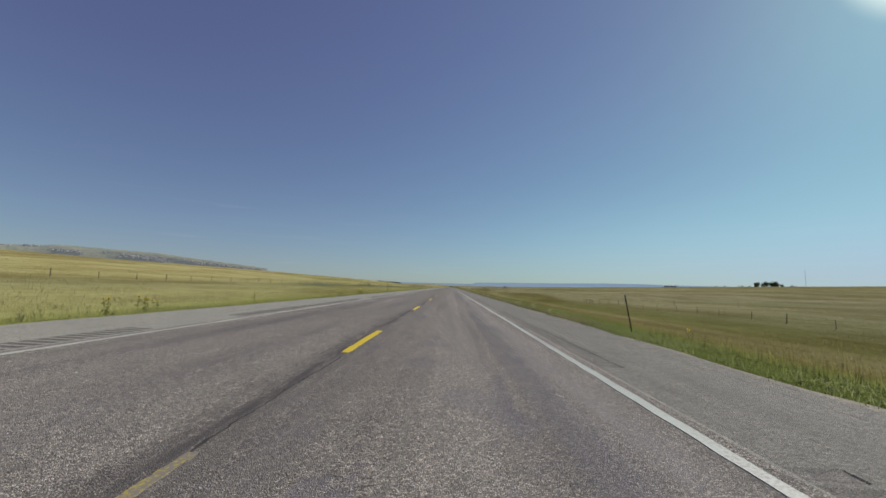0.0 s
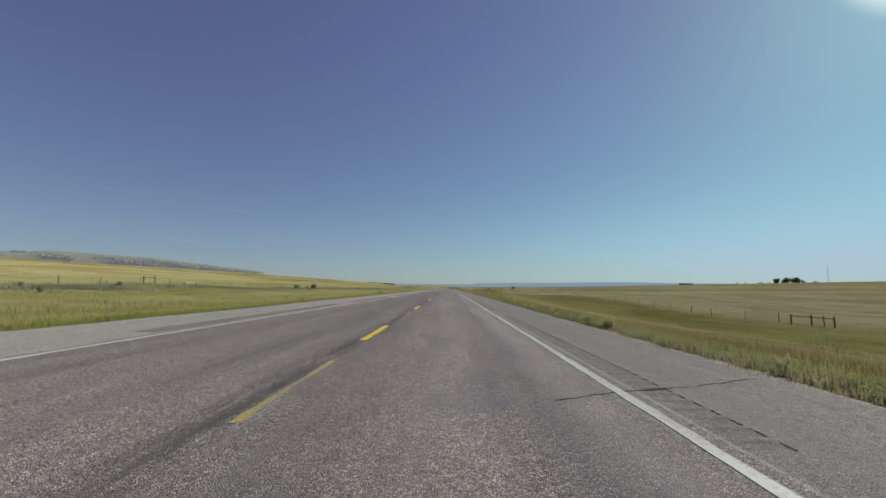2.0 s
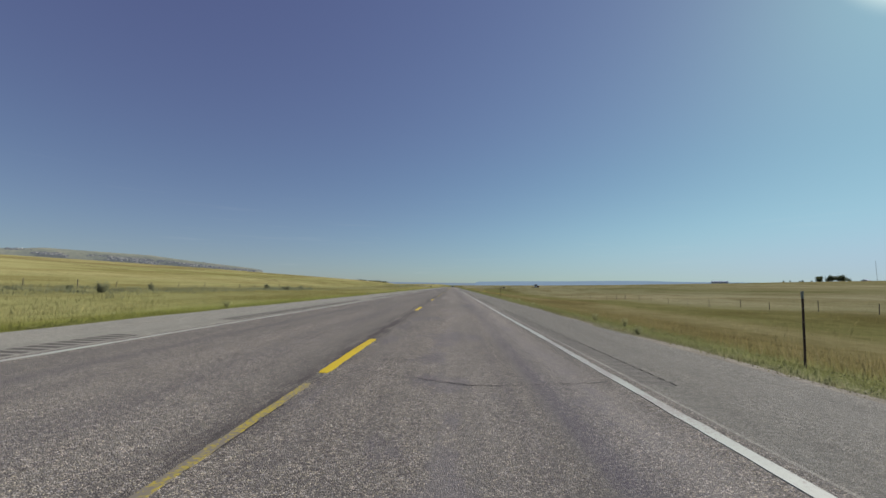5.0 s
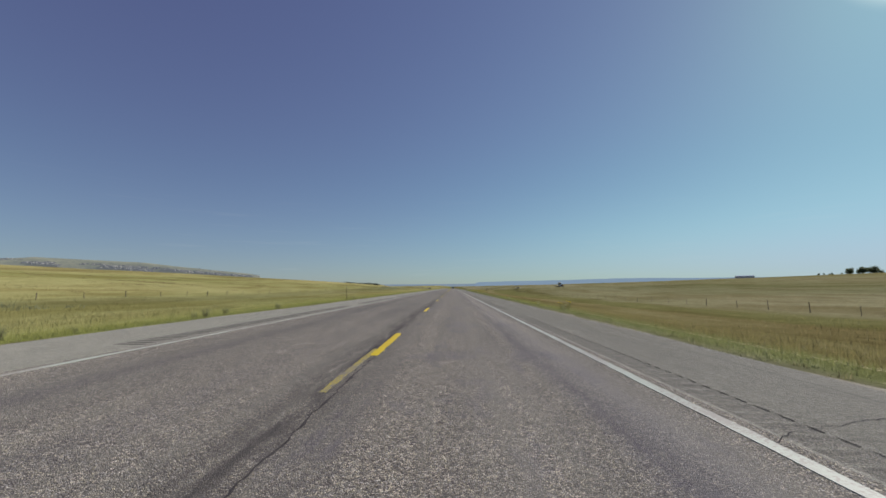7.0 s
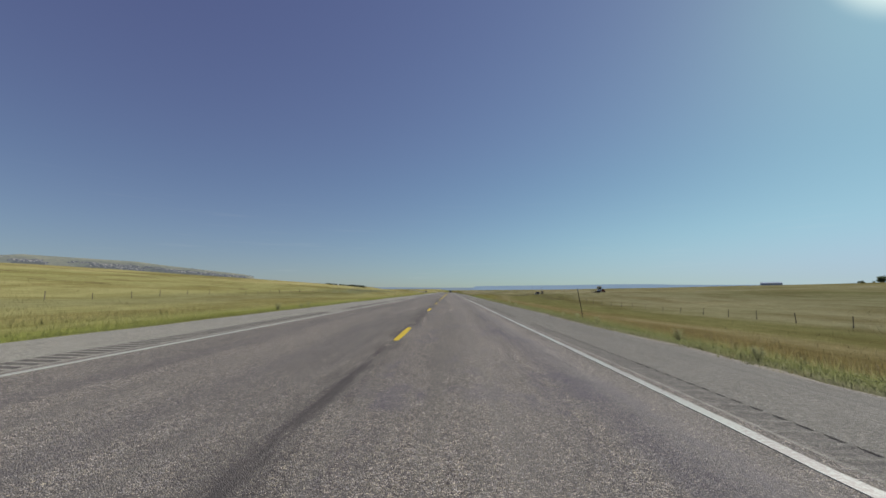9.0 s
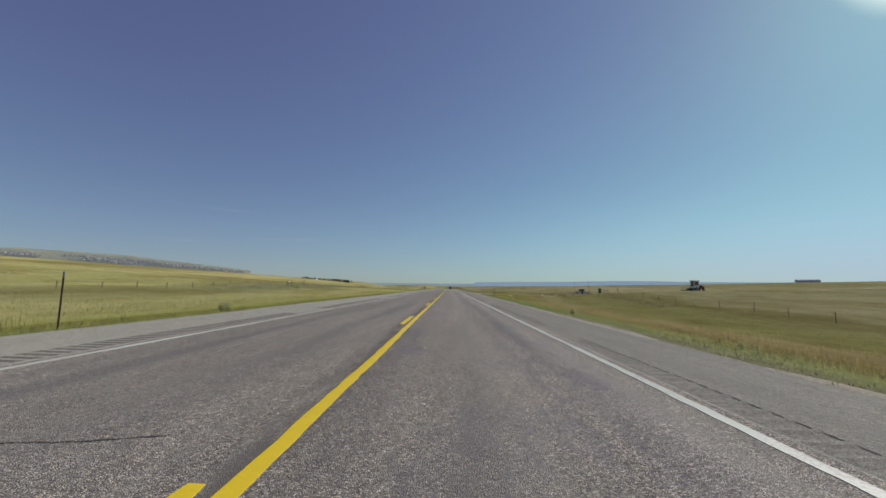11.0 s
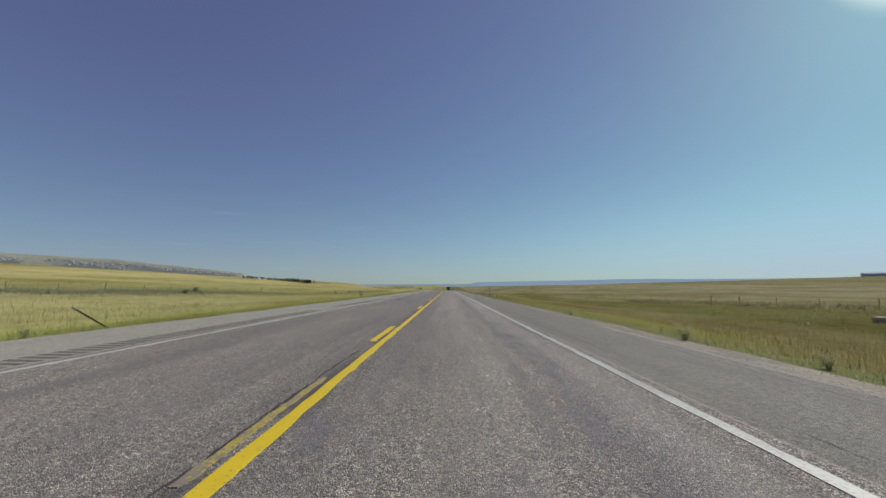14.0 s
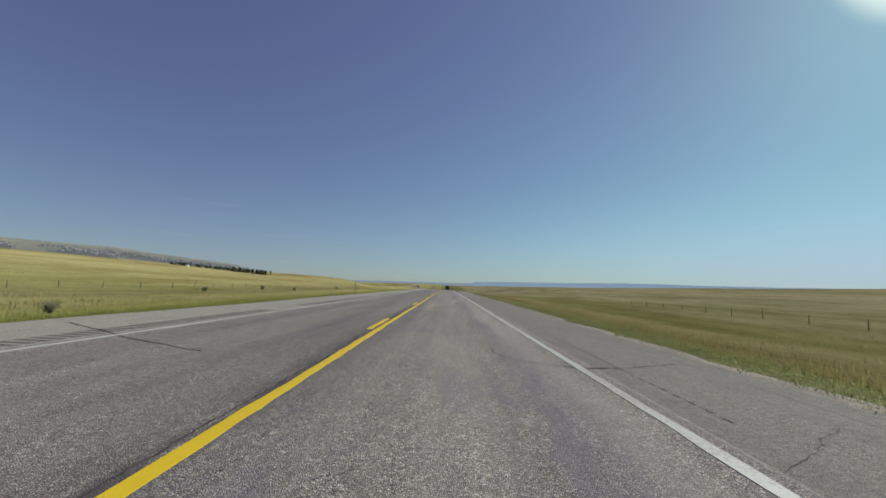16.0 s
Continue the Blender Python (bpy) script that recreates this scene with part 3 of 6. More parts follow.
def big_mesh(name, verts, faces, material):
    """Fast build from arrays of one face size."""
    me = bpy.data.meshes.new(name)
    nf, k = faces.shape
    me.vertices.add(len(verts))
    me.vertices.foreach_set("co", np.ascontiguousarray(verts, np.float32).ravel())
    me.loops.add(nf * k)
    me.loops.foreach_set("vertex_index", np.ascontiguousarray(faces, np.int32).ravel())
    me.polygons.add(nf)
    me.polygons.foreach_set("loop_start", np.arange(0, nf * k, k, dtype=np.int32))
    me.polygons.foreach_set("use_smooth", np.zeros(nf, bool))
    me.update(calc_edges=True)
    me.materials.append(material)
    return new(name, me)


def soften(ob, normals):
    """Give foliage the normals of its mass instead of those of its single blades."""
    me = ob.data
    me.polygons.foreach_set("use_smooth", np.ones(len(me.polygons), bool))
    normals = np.asarray(normals, np.float32)
    normals = normals / (np.linalg.norm(normals, axis=1)[:, None] + 1e-9)
    me.normals_split_custom_set_from_vertices(normals)
    return ob


def grid_faces(rows, cols):
    i = np.arange(rows - 1)[:, None] * cols + np.arange(cols - 1)[None]
    return np.stack([i, i + 1, i + cols + 1, i + cols], -1).reshape(-1, 4)


def part(name, bm, material, parent, label=""):
    me = bpy.data.meshes.new(name)
    bm.to_mesh(me)
    bm.free()
    me.materials.append(material)
    ob = new(name, me)
    ob.parent = parent
    return tagged(ob, label) if label else ob


def thing(name, at, label, category, group="", turn=0.0):
    ob = new(name)
    ob.empty_display_size = 0.1
    ob.matrix_basis = pose(*at, 0, 0, turn)
    return tagged(ob, label, category, group)


def block(lo, hi, bevel=0.0, bm=None, m=None):
    bm = bm or bmesh.new()
    vs = bmesh.ops.create_cube(bm, size=1)["verts"]
    for v in vs:
        v.co = [lo[i] + (v.co[i] + 0.5) * (hi[i] - lo[i]) for i in range(3)]
    if m:
        bmesh.ops.transform(bm, matrix=m, verts=vs)
    if bevel:
        edges = list({e for v in vs for e in v.link_edges})
        bmesh.ops.bevel(bm, geom=edges, offset=bevel, segments=2, affect="EDGES", profile=0.6)
    return bm


def rod(a, b, r0, r1=None, sides=8, bm=None):
    """A tapered round bar from a to b."""
    bm = bm or bmesh.new()
    a, b = Vector(a), Vector(b)
    m = Matrix.Translation((a + b) / 2) @ (b - a).to_track_quat("Z", "Y").to_matrix().to_4x4()
    bmesh.ops.create_cone(bm, cap_ends=True, segments=sides, radius1=r0, radius2=r0 if r1 is None else r1, depth=(b - a).length, matrix=m)
    return bm


def ball(at, r, bm=None, sub=1, squash=(1, 1, 1)):
    bm = bm or bmesh.new()
    bmesh.ops.create_icosphere(bm, subdivisions=sub, radius=r, matrix=Matrix.Translation(at) @ Matrix.Diagonal((*squash, 1)))
    return bm


def clumps(points, size, rng, flat=0.5):
    """A cloud of small bent leaf faces at the points given."""
    pts = np.asarray(points, float)
    n = len(pts)
    d1 = rng.normal(size=(n, 3))
    d1 /= np.linalg.norm(d1, axis=1)[:, None]
    d2 = np.cross(d1, rng.normal(size=(n, 3)))
    d2 /= np.linalg.norm(d2, axis=1)[:, None] + 1e-9
    s = size * rng.uniform(0.6, 1.4, (n, 1))
    v = np.stack([pts - d1 * s, pts + d2 * s * flat, pts + d1 * s, pts - d2 * s * flat], 1).reshape(-1, 3)
    return v, np.arange(4 * n).reshape(-1, 4)

# ================= ground =================
_u = np.array([0, 3, 6.2, 6.5, 6.9, 7.6, 8.5, 9.5, 11, 12.5, 14.5, 17, 19.5, 22, 25, 28, 32, 36, 42, 50, 60, 72, 86, 102, 120, 142, 168, 200, 235, 270, 305, 340, 380,
               430, 500, 600, 720, 880, 1080, 1350, 1700, 2200, 2900, 3800, 4800.0])
_u = np.concatenate([-_u[:0:-1], _u])
_y = np.concatenate([np.arange(-1500, -60, 160), np.arange(-60, 760, 4.0), np.arange(760, 1300, 12), np.arange(1300, 2000, 50), np.arange(2000, 4950, 220)])
_U, _Y = np.meshgrid(_u, _y)
_X = _U + centre(_Y)
ground = big_mesh("ground", np.stack([_X, _Y, land(_X, _Y)], -1).reshape(-1, 3), grid_faces(len(_y), len(_u)), PRAIRIE)
ground.data.polygons.foreach_set("use_smooth", [True] * len(ground.data.polygons))
tagged(ground, "rolling dry prairie ground with mown green verges", "ground", kind="structure")


def ribbon(name, ys, lefts, rights, material, lift=0.0, thick=0.0, parent=None, surface=deck, cross=2):
    """A strip that follows the road or land between two lines of x, with turned-down sides if thick."""
    ys, lefts, rights = (np.asarray(v, float) for v in (ys, lefts, rights))
    lefts, rights = np.broadcast_to(lefts, ys.shape), np.broadcast_to(rights, ys.shape)
    f = np.linspace(0, 1, cross)
    xs = lefts[:, None] * (1 - f) + rights[:, None] * f + (centre(ys)[:, None] if surface is deck else 0)
    yy = np.broadcast_to(ys[:, None], xs.shape)
    zz = surface(xs, yy) + lift
    if thick:
        xs = np.concatenate([xs[:, :1], xs, xs[:, -1:]], 1)
        zz = np.concatenate([zz[:, :1] - thick, zz, zz[:, -1:] - thick], 1)
        yy = np.concatenate([yy[:, :1], yy, yy[:, -1:]], 1)
    ob = big_mesh(name, np.stack([xs, yy, zz], -1).reshape(-1, 3), grid_faces(*xs.shape), material)
    ob.parent = parent
    return ob


# ================= road =================
XR, XL = 3.66, -4.06                 # edge lines
PR, PL = 6.2, -6.75                  # edges of the pavement
RUM_R, RUM_L = (3.90, 4.32), (-4.88, -4.34)
ROAD_Y = np.concatenate([np.arange(-120, 560, 20), np.arange(560, 1700, 10)])
road = ribbon("road", ROAD_Y, -4.24, 3.86, ASPHALT, thick=0.35, cross=6)
tagged(road, "two-lane chip-sealed asphalt highway with dark wheel tracks", "road", kind="structure")


def rumble(name, x0, x1, runs, first=-120, last=1000, faint=False):
    """A strip of shoulder with milled grooves: dips about 13 mm deep, one every 0.3 m within each run."""
    ys, dips = [float(first)], [0.0]
    for a, b in runs:
        y = a
        while y < b:
            long = 0.215 if x0 > 0 else 0.155
            ys += [y, y + 0.02, y + long - 0.075, y + long]
            dips += [0, -0.004, -0.004, 0]
            y += 0.27 if x0 > 0 else 0.235
    ys.append(float(last))
    dips.append(0.0)
    ys, dips = np.array(ys), np.array(dips)
    xs = np.broadcast_to(np.array([x0, x0 + 0.03, x1 - 0.02, x1]), (len(ys), 4))
    yy = np.broadcast_to(ys[:, None], xs.shape)
    zz = deck(xs + 0, yy) + np.stack([0 * dips, dips * (0.3 if faint else 1), dips * (1.6 if faint else 2.4), 0 * dips], 1)
    xs = xs + centre(yy)
    ob = big_mesh(name, np.stack([xs, yy, zz], -1).reshape(-1, 3), grid_faces(*xs.shape), SHOULDER if x0 > 0 else PALE_SHOULDER)
    ob.data.materials.append(WORN_GROOVE if x0 > 0 else GROOVE)
    low = (dips[:-1] + dips[1:]) < -0.001
    idx = np.zeros((len(ys) - 1, 3), np.int32)
    ob.data.materials.append(GROOVE)
    bed = (dips[:-1] + dips[1:]) < -0.006                  # outer wall's shade put in as darker asphalt, at the groove's deep middle only
    idx[low] = (0, 0, 0) if faint else (1, 1, 1)
    idx[bed, 2] = 2
    ob.data.polygons.foreach_set("material_index", idx.ravel())
    return tagged(ob, "milled rumble strip of short grooves beside the edge line", "rumble strip", kind="structure")


def runs_from(ends, lo=-20, hi=560):
    """Runs of grooves with breaks, from the far end of one break to the next."""
    return [(max(lo, a), min(hi, b)) for a, b in ends if b > lo and a < hi]


RIGHT_STARTS = (-31, -12.5, 5.85, 22.9, 42, 61.8, 78.7, 97, 115.6, 134, 152.3, 170.8, 189.3, 207.8, 226.3, 245.2, 263.6, 283.4, 300.5, 318, 337, 356, 374.9, 392)
LEFT_STARTS = (-28, -10, 11, 29.5, 48, 66.8, 83.7, 102.4, 121, 139.5, 158, 176.5, 195, 213.5, 231.5, 250, 268.5, 287, 305.5, 323.5, 342, 360.3, 378.5, 397, 415.5, 434, 452.7, 471, 489.5, 508, 526.5)
right_runs = [(a, b - 3.4) for a, b in zip(RIGHT_STARTS, RIGHT_STARTS[1:])]
left_runs = [(a, b - 3.4) for a, b in zip(LEFT_STARTS, LEFT_STARTS[1:])]
faint_runs = [(421.2 + 18.4 * k, 436.4 + 18.4 * k) for k in range(0, 9)]
rumble("rumble_strip_right", RUM_R[0], RUM_R[1], runs_from(right_runs), -120, 412)
rumble("rumble_strip_right", RUM_R[0], RUM_R[1], runs_from(faint_runs), 412, 1000, True)
rumble("rumble_strip_left", RUM_L[0], RUM_L[1], runs_from(left_runs))

_sy = np.concatenate([np.arange(-120, 640, 2.0), np.arange(640, 1700, 10)])
_rag = lambda s: 0.06 * np.sin(_sy * 1.3 + s) + 0.07 * np.sin(_sy * 0.41 + 2 * s) + 0.05 * np.sin(_sy * 2.9 + s)
for name, a, b, inner in (("shoulder_right", RUM_R[1], PR, False), ("shoulder_left", PL, RUM_L[0], True)):
    paving = PALE_SHOULDER if inner else SHOULDER
    l, r = (a + _rag(1) if inner else a), (b if inner else b + _rag(4))
    tagged(ribbon(name, _sy, l, r, paving, thick=0.3, cross=4), "pale weathered asphalt shoulder with a ragged outer edge", "shoulder", kind="structure")
tagged(ribbon("shoulder_seam_right", ROAD_Y, 3.86, RUM_R[0], PALE_SHOULDER), "narrow paved strip beside the edge line", "shoulder", kind="structure")
tagged(ribbon("shoulder_seam_left", ROAD_Y, RUM_L[1], -4.24, PALE_SHOULDER), "narrow paved strip beside the edge line", "shoulder", kind="structure")

# gravel just off the pavement
_gy = np.arange(-60, 640, 1.0)
_gr = 0.1 * np.sin(_gy * 0.9) + 0.14 * np.sin(_gy * 0.37 + 1) + np.random.default_rng(8).normal(0, 0.1, len(_gy))
_wide = -0.02 + 0.65 * step(_gy, 330, 375) * (1 - step(_gy, 430, 470)) + 0.25 * step(_gy, 440, 480)
tagged(ribbon("gravel_verge_right", _gy, PR - 0.05, PR + 0.25 + _wide + _gr, GRAVEL, 0.012, surface=land, cross=5),
       "narrow strip of loose gravel along the pavement edge", "gravel", kind="structure")
tagged(ribbon("gravel_verge_left", _gy, PL - 0.42 + _gr * 0.6, PL + 0.06, GRAVEL, 0.012, surface=land, cross=4),
       "narrow strip of loose gravel along the pavement edge", "gravel", kind="structure")


def lane_path(name, pts, material, label):
    """A gravel track along points (x, y, half width), draped on the land."""
    pts = np.array(pts, float)
    t = np.linspace(0, len(pts) - 1, len(pts) * 9)
    c = np.stack([np.interp(t, range(len(pts)), pts[:, i]) for i in range(3)], 1)
    for _ in range(6):
        c[1:-1] = (c[:-2] + c[1:-1] * 2 + c[2:]) / 4
    d = np.gradient(c[:, :2], axis=0)
    d /= np.linalg.norm(d, axis=1)[:, None]
    nrm = np.stack([-d[:, 1], d[:, 0]], 1)
    square = step(np.abs(c[:, :1]), 11, 20)                # the mouth flares square to the road
    nrm = np.array([[0, math.copysign(1, pts[0, 0])]]) * (1 - square) + nrm * square
    f = np.linspace(-1, 1, 9)
    wob = 1 + 0.06 * np.sin(t * 3.1)
    xy = c[:, None, :2] + nrm[:, None] * (f[None, :, None] * (c[:, 2] * wob)[:, None, None])
    ragged = np.random.default_rng(3).normal(0, 0.12, (len(t), 2))
    mouth = np.random.default_rng(4).normal(0, 0.02, 9)
    xy[:4, :, 0] += mouth[None]
    xy[:, 0, 1] += ragged[:, 0]
    xy[:, -1, 1] += ragged[:, 1]
    z = land(xy[..., 0], xy[..., 1]) + 0.03 - 0.025 * np.abs(f)
    paved = step(np.abs(xy[..., 0]), PR if pts[0, 0] > 0 else -PL, (PR if pts[0, 0] > 0 else -PL) + 0.7)
    rise = np.interp(np.abs(xy[..., 0]) - abs(pts[0, 0]), (0, 0.12), (-0.004, 0.006))
    z = (deck(xy[..., 0], xy[..., 1]) + rise) * (1 - paved) + z * paved
    ob = big_mesh(name, np.concatenate([xy, z[..., None]], -1).reshape(-1, 3), grid_faces(*z.shape), material)
    return tagged(ob, label, "driveway", kind="structure")


lane_path("driveway_right", [(6.02, 403, 9.0), (6.6, 403, 8.6), (8, 403.6, 6.6), (10, 405.6, 4.0), (14, 407.4, 2.8), (22, 409.6, 2.4), (30, 413.6, 2.3), (38, 419.2, 2.1), (50, 428, 1.8), (75, 440, 1.6), (120, 452, 1.5), (190, 470, 1.4), (300, 500, 1.3)],
          TRACK, "grey gravel driveway leading off the road to a ranch gate")
lane_path("driveway_left", [(-6.45, 402.4, 4.9), (-7.2, 402.5, 4.5), (-8.5, 403.2, 3.3), (-10, 404, 2.0), (-11.8, 404.9, 0.7)], PALE_TRACK, "pale gravel field approach across the verge")

_ey = np.arange(334, 426, 0.4)
_ew = np.random.default_rng(6).normal(0, 0.012, len(_ey))
tagged(ribbon("gravel_ridge", _ey, 6.05 + _ew, 6.2 + 0.02 * np.sin(_ey * 1.7) - _ew, PALE_SHOULDER, 0.002), "thin pale ridge of fine gravel along the pavement edge", "gravel", kind="structure")


def pebbles():
    """Loose stones strewn over the gravel beside the pavement."""
    rng = np.random.default_rng(19)
    n = 4600
    y = np.concatenate([rng.uniform(330, 392, 1800), rng.uniform(395, 411, 300), rng.uniform(413, 520, 2500)])
    x = PR + 0.05 + np.abs(rng.normal(0, 0.45, n))
    x[1800:2100] = rng.uniform(6.2, 14, 300)
    z = np.where((y > 395) & (y < 411), land(x, y) + 0.03, land(x, y) + 0.012)
    size = rng.uniform(0.004, 0.014, n) * np.where(rng.random(n) < 0.04, 1.7, 1.0)
    tips = np.array([(1, 0, 0), (0, 1, 0), (-1, 0, 0), (0, -1, 0), (0, 0, 0.7), (0, 0, -0.7)], float)
    v = tips[None] * size[:, None, None] * rng.uniform(0.6, 1.3, (n, 6, 1)) + np.stack([x, y, z], 1)[:, None]
    f = np.array([(0, 1, 4), (1, 2, 4), (2, 3, 4), (3, 0, 4), (1, 0, 5), (2, 1, 5), (3, 2, 5), (0, 3, 5)])
    ob = big_mesh("loose_stones", v.reshape(-1, 3), (f[None] + 6 * np.arange(n)[:, None, None]).reshape(-1, 3), PEBBLE)
    tagged(ob, "loose grey and tan stones beside the pavement", "stones", kind="stuff")


pebbles()


def mud_patch(x, y, w, l, seed):
    """A thin puddle patch with a ragged rim, its sheen put in as pale colour."""
    rng = np.random.default_rng(seed)
    a = np.linspace(0, 2 * np.pi, 26, endpoint=False)
    r = 1 + 0.22 * np.sin(2 * a + seed) + rng.normal(0, 0.09, 26)
    px, py = x + w * r * np.cos(a), y + l * r * np.sin(a)
    px, py = np.append(px, x), np.append(py, y)
    z = land(px, py) + 0.036
    ob = big_mesh("mud_patch", np.stack([px, py, z], 1), np.array([(i, (i + 1) % 26, 26) for i in range(26)]), PUDDLE_SHEEN)
    tagged(ob, "puddle on the gravel driveway, its pale sheen painted as colour", "mud", kind="structure")


for x, y, w, l, k in ((25.2, 411.0, 0.9, 0.45, 1), (26.9, 412.0, 0.7, 0.4, 2), (24.0, 410.2, 0.35, 0.25, 3)):
    mud_patch(x, y, w, l, k)

# ---- paint on the road, laid 4 mm proud ----
Y0, CYCLE, DASH = 5.95, 12.19, 3.05
SOLID = 318.0                         # where the no-passing line begins


def flat_piece(name, w, length, material, parent, seed=0):
    rng = np.random.default_rng(seed)
    n = 22
    ys = np.linspace(0, length, n)
    ends = np.where((np.arange(n) == 0) | (np.arange(n) == n - 1), 0.78, 1.0)
    l, r = -w / 2 * ends + rng.normal(0, 0.006, n), w / 2 * ends + rng.normal(0, 0.006, n)
    v = [(l[i], ys[i], 0.0) for i in range(n)] + [(r[i], ys[i], 0.0) for i in range(n)]
    v += [(a, b, -0.006) for a, b, _ in v]
    f = [(i, i + n, i + n + 1, i + 1) for i in range(n - 1)]
    f += [(i, i + 1, i + 1 + 2 * n, i + 2 * n) for i in range(n - 1)] + [(i + n + 1, i + n, i + 3 * n, i + 1 + 3 * n) for i in range(n - 1)]
    return mesh_object(name, v, f, material, parent)


def lay(proto, x, y, turn=0.0, lift=0.006):
    ob = proto.copy()
    scene.collection.objects.link(ob)
    ob.parent = road
    slope_y = (float(grade(y + 3)) - float(grade(y))) / 3
    ob.matrix_basis = pose(x + float(centre(y)), y, float(deck(x + centre(y), y)) + lift, math.degrees(slope_y), math.degrees(math.atan(SLOPE)), turn)
    return ob


# the crew laid the dashes a little unevenly
SHIFT = {1: -0.8, 5: -0.2, 6: -0.9, 7: 0.2, 8: -0.6, 9: -0.4, 16: -1.6, 17: -0.4, 18: -1.1, 19: 0.1, 20: 1.5, 23: 0.6, 29: -1.0, 30: 0.0, 31: -0.64, 36: -0.3, 37: 0.87}
dash_meshes = [flat_piece("centre_dash", 0.135, DASH, YELLOW_LINE, road, s) for s in range(3)]
ghost_meshes = [flat_piece("faded_dash", (0.075, 0.07, 0.085)[s], (2.6, 1.3, 2.9)[s], OLD_YELLOW, road, s + 9) for s in range(3)]
k = -3
while True:
    y = Y0 + CYCLE * k
    if y > 980:
        break
    if y < SOLID:
        lay(dash_meshes[k % 3], 0.07 if 14 < k < 22 else -0.03, y + SHIFT.get(k, 0.0))
        if k in (-1, 1, 4, 5):
            lay(ghost_meshes[k % 2], 0.03, y + 7.2, lift=0.005)
        if k in (8, 9, 10, 11, 12, 17):               # what is left of an older line, just short of the new dash
            lay(ghost_meshes[2], -0.02, y - 3.4 + 0.4 * (k % 3), lift=0.005)
    else:
        lay(dash_meshes[k % 3], -0.20, y + 0.75 + SHIFT.get(k, 0.0))
    k += 1
lay(ghost_meshes[0], -0.16, 415.4, lift=0.005)
for ob in dash_meshes + ghost_meshes:
    ob.matrix_basis = pose(-0.03 if ob in dash_meshes else 0.07, Y0 - CYCLE * (4 + (dash_meshes + ghost_meshes).index(ob)), float(deck(0, -50)) + 0.006, 0, math.degrees(math.atan(SLOPE)), 0)


def painted_line(name, x, half, y0, y1, material, lift=0.005):
    ys = np.concatenate([np.arange(y0, 560, 0.3), np.arange(560, y1, 10)])
    rng = np.random.default_rng(int(abs(x) * 100) + 3)
    wob = np.convolve(rng.normal(0, 0.016, len(ys) + 32), np.hanning(33) / 16, "valid")
    return ribbon(name, ys, x - half + wob + rng.normal(0, 0.006, len(ys)), x + half + wob + rng.normal(0, 0.006, len(ys)), material, lift, 0.008, road)


painted_line("edge_line", XR, 0.066, -60, 1500, WHITE_LINE)
painted_line("edge_line", XL, 0.05, -60, 1500, WHITE_LINE)
painted_line("no_passing_line", 0.02, 0.065, SOLID, 1300, YELLOW_LINE)

# ---- sealed cracks ----


def seam(pts, width, seed, name="tar_seam", material=None):
    """A wandering ribbon of sealing tar through the points (x, y), with blobs, 3 mm proud."""
    rng = np.random.default_rng(seed)
    pts = np.array(pts, float)
    seg = np.hypot(*np.diff(pts, axis=0).T)
    s = np.concatenate([[0], np.cumsum(seg)])
    n = max(8, int(s[-1] / 0.06))
    t = np.linspace(0, s[-1], n)
    c = np.stack([np.interp(t, s, pts[:, i]) for i in (0, 1)], 1)
    calm = 0.45 if name == "centre_seam" else 1.0
    wander = np.convolve(rng.normal(0, 1, n + 20), np.hanning(21) / 5, "valid")[:n] * 0.026 * calm
    wander = wander + np.convolve(rng.normal(0, 1, n + 4), np.ones(5) / 5, "valid")[:n] * 0.035 * calm + rng.normal(0, 0.006, n)
    d = np.gradient(c, axis=0)
    d /= np.linalg.norm(d, axis=1)[:, None] + 1e-9
    nrm = np.stack([-d[:, 1], d[:, 0]], 1)
    c = c + nrm * wander[:, None]
    w = 0.52 * width * (0.45 + 0.9 * rng.random(n) ** 2) * (0.75 + 0.5 * np.sin(t * 2.1 + seed) ** 2)
    w[rng.random(n) < 0.025] *= 2.4
    w = np.convolve(np.pad(w, 1, "edge"), [0.25, 0.5, 0.25], "valid")
    w[[0, -1]] *= 0.2
    xy = np.stack([c + nrm * w[:, None] / 2, c - nrm * w[:, None] / 2], 1)
    z = deck(xy[..., 0] + centre(xy[..., 1]), xy[..., 1]) + 0.0045
    ob = big_mesh(name, np.concatenate([xy, z[..., None]], -1).reshape(-1, 3), grid_faces(n, 2), material or TAR)
    ob.parent = road
    return ob


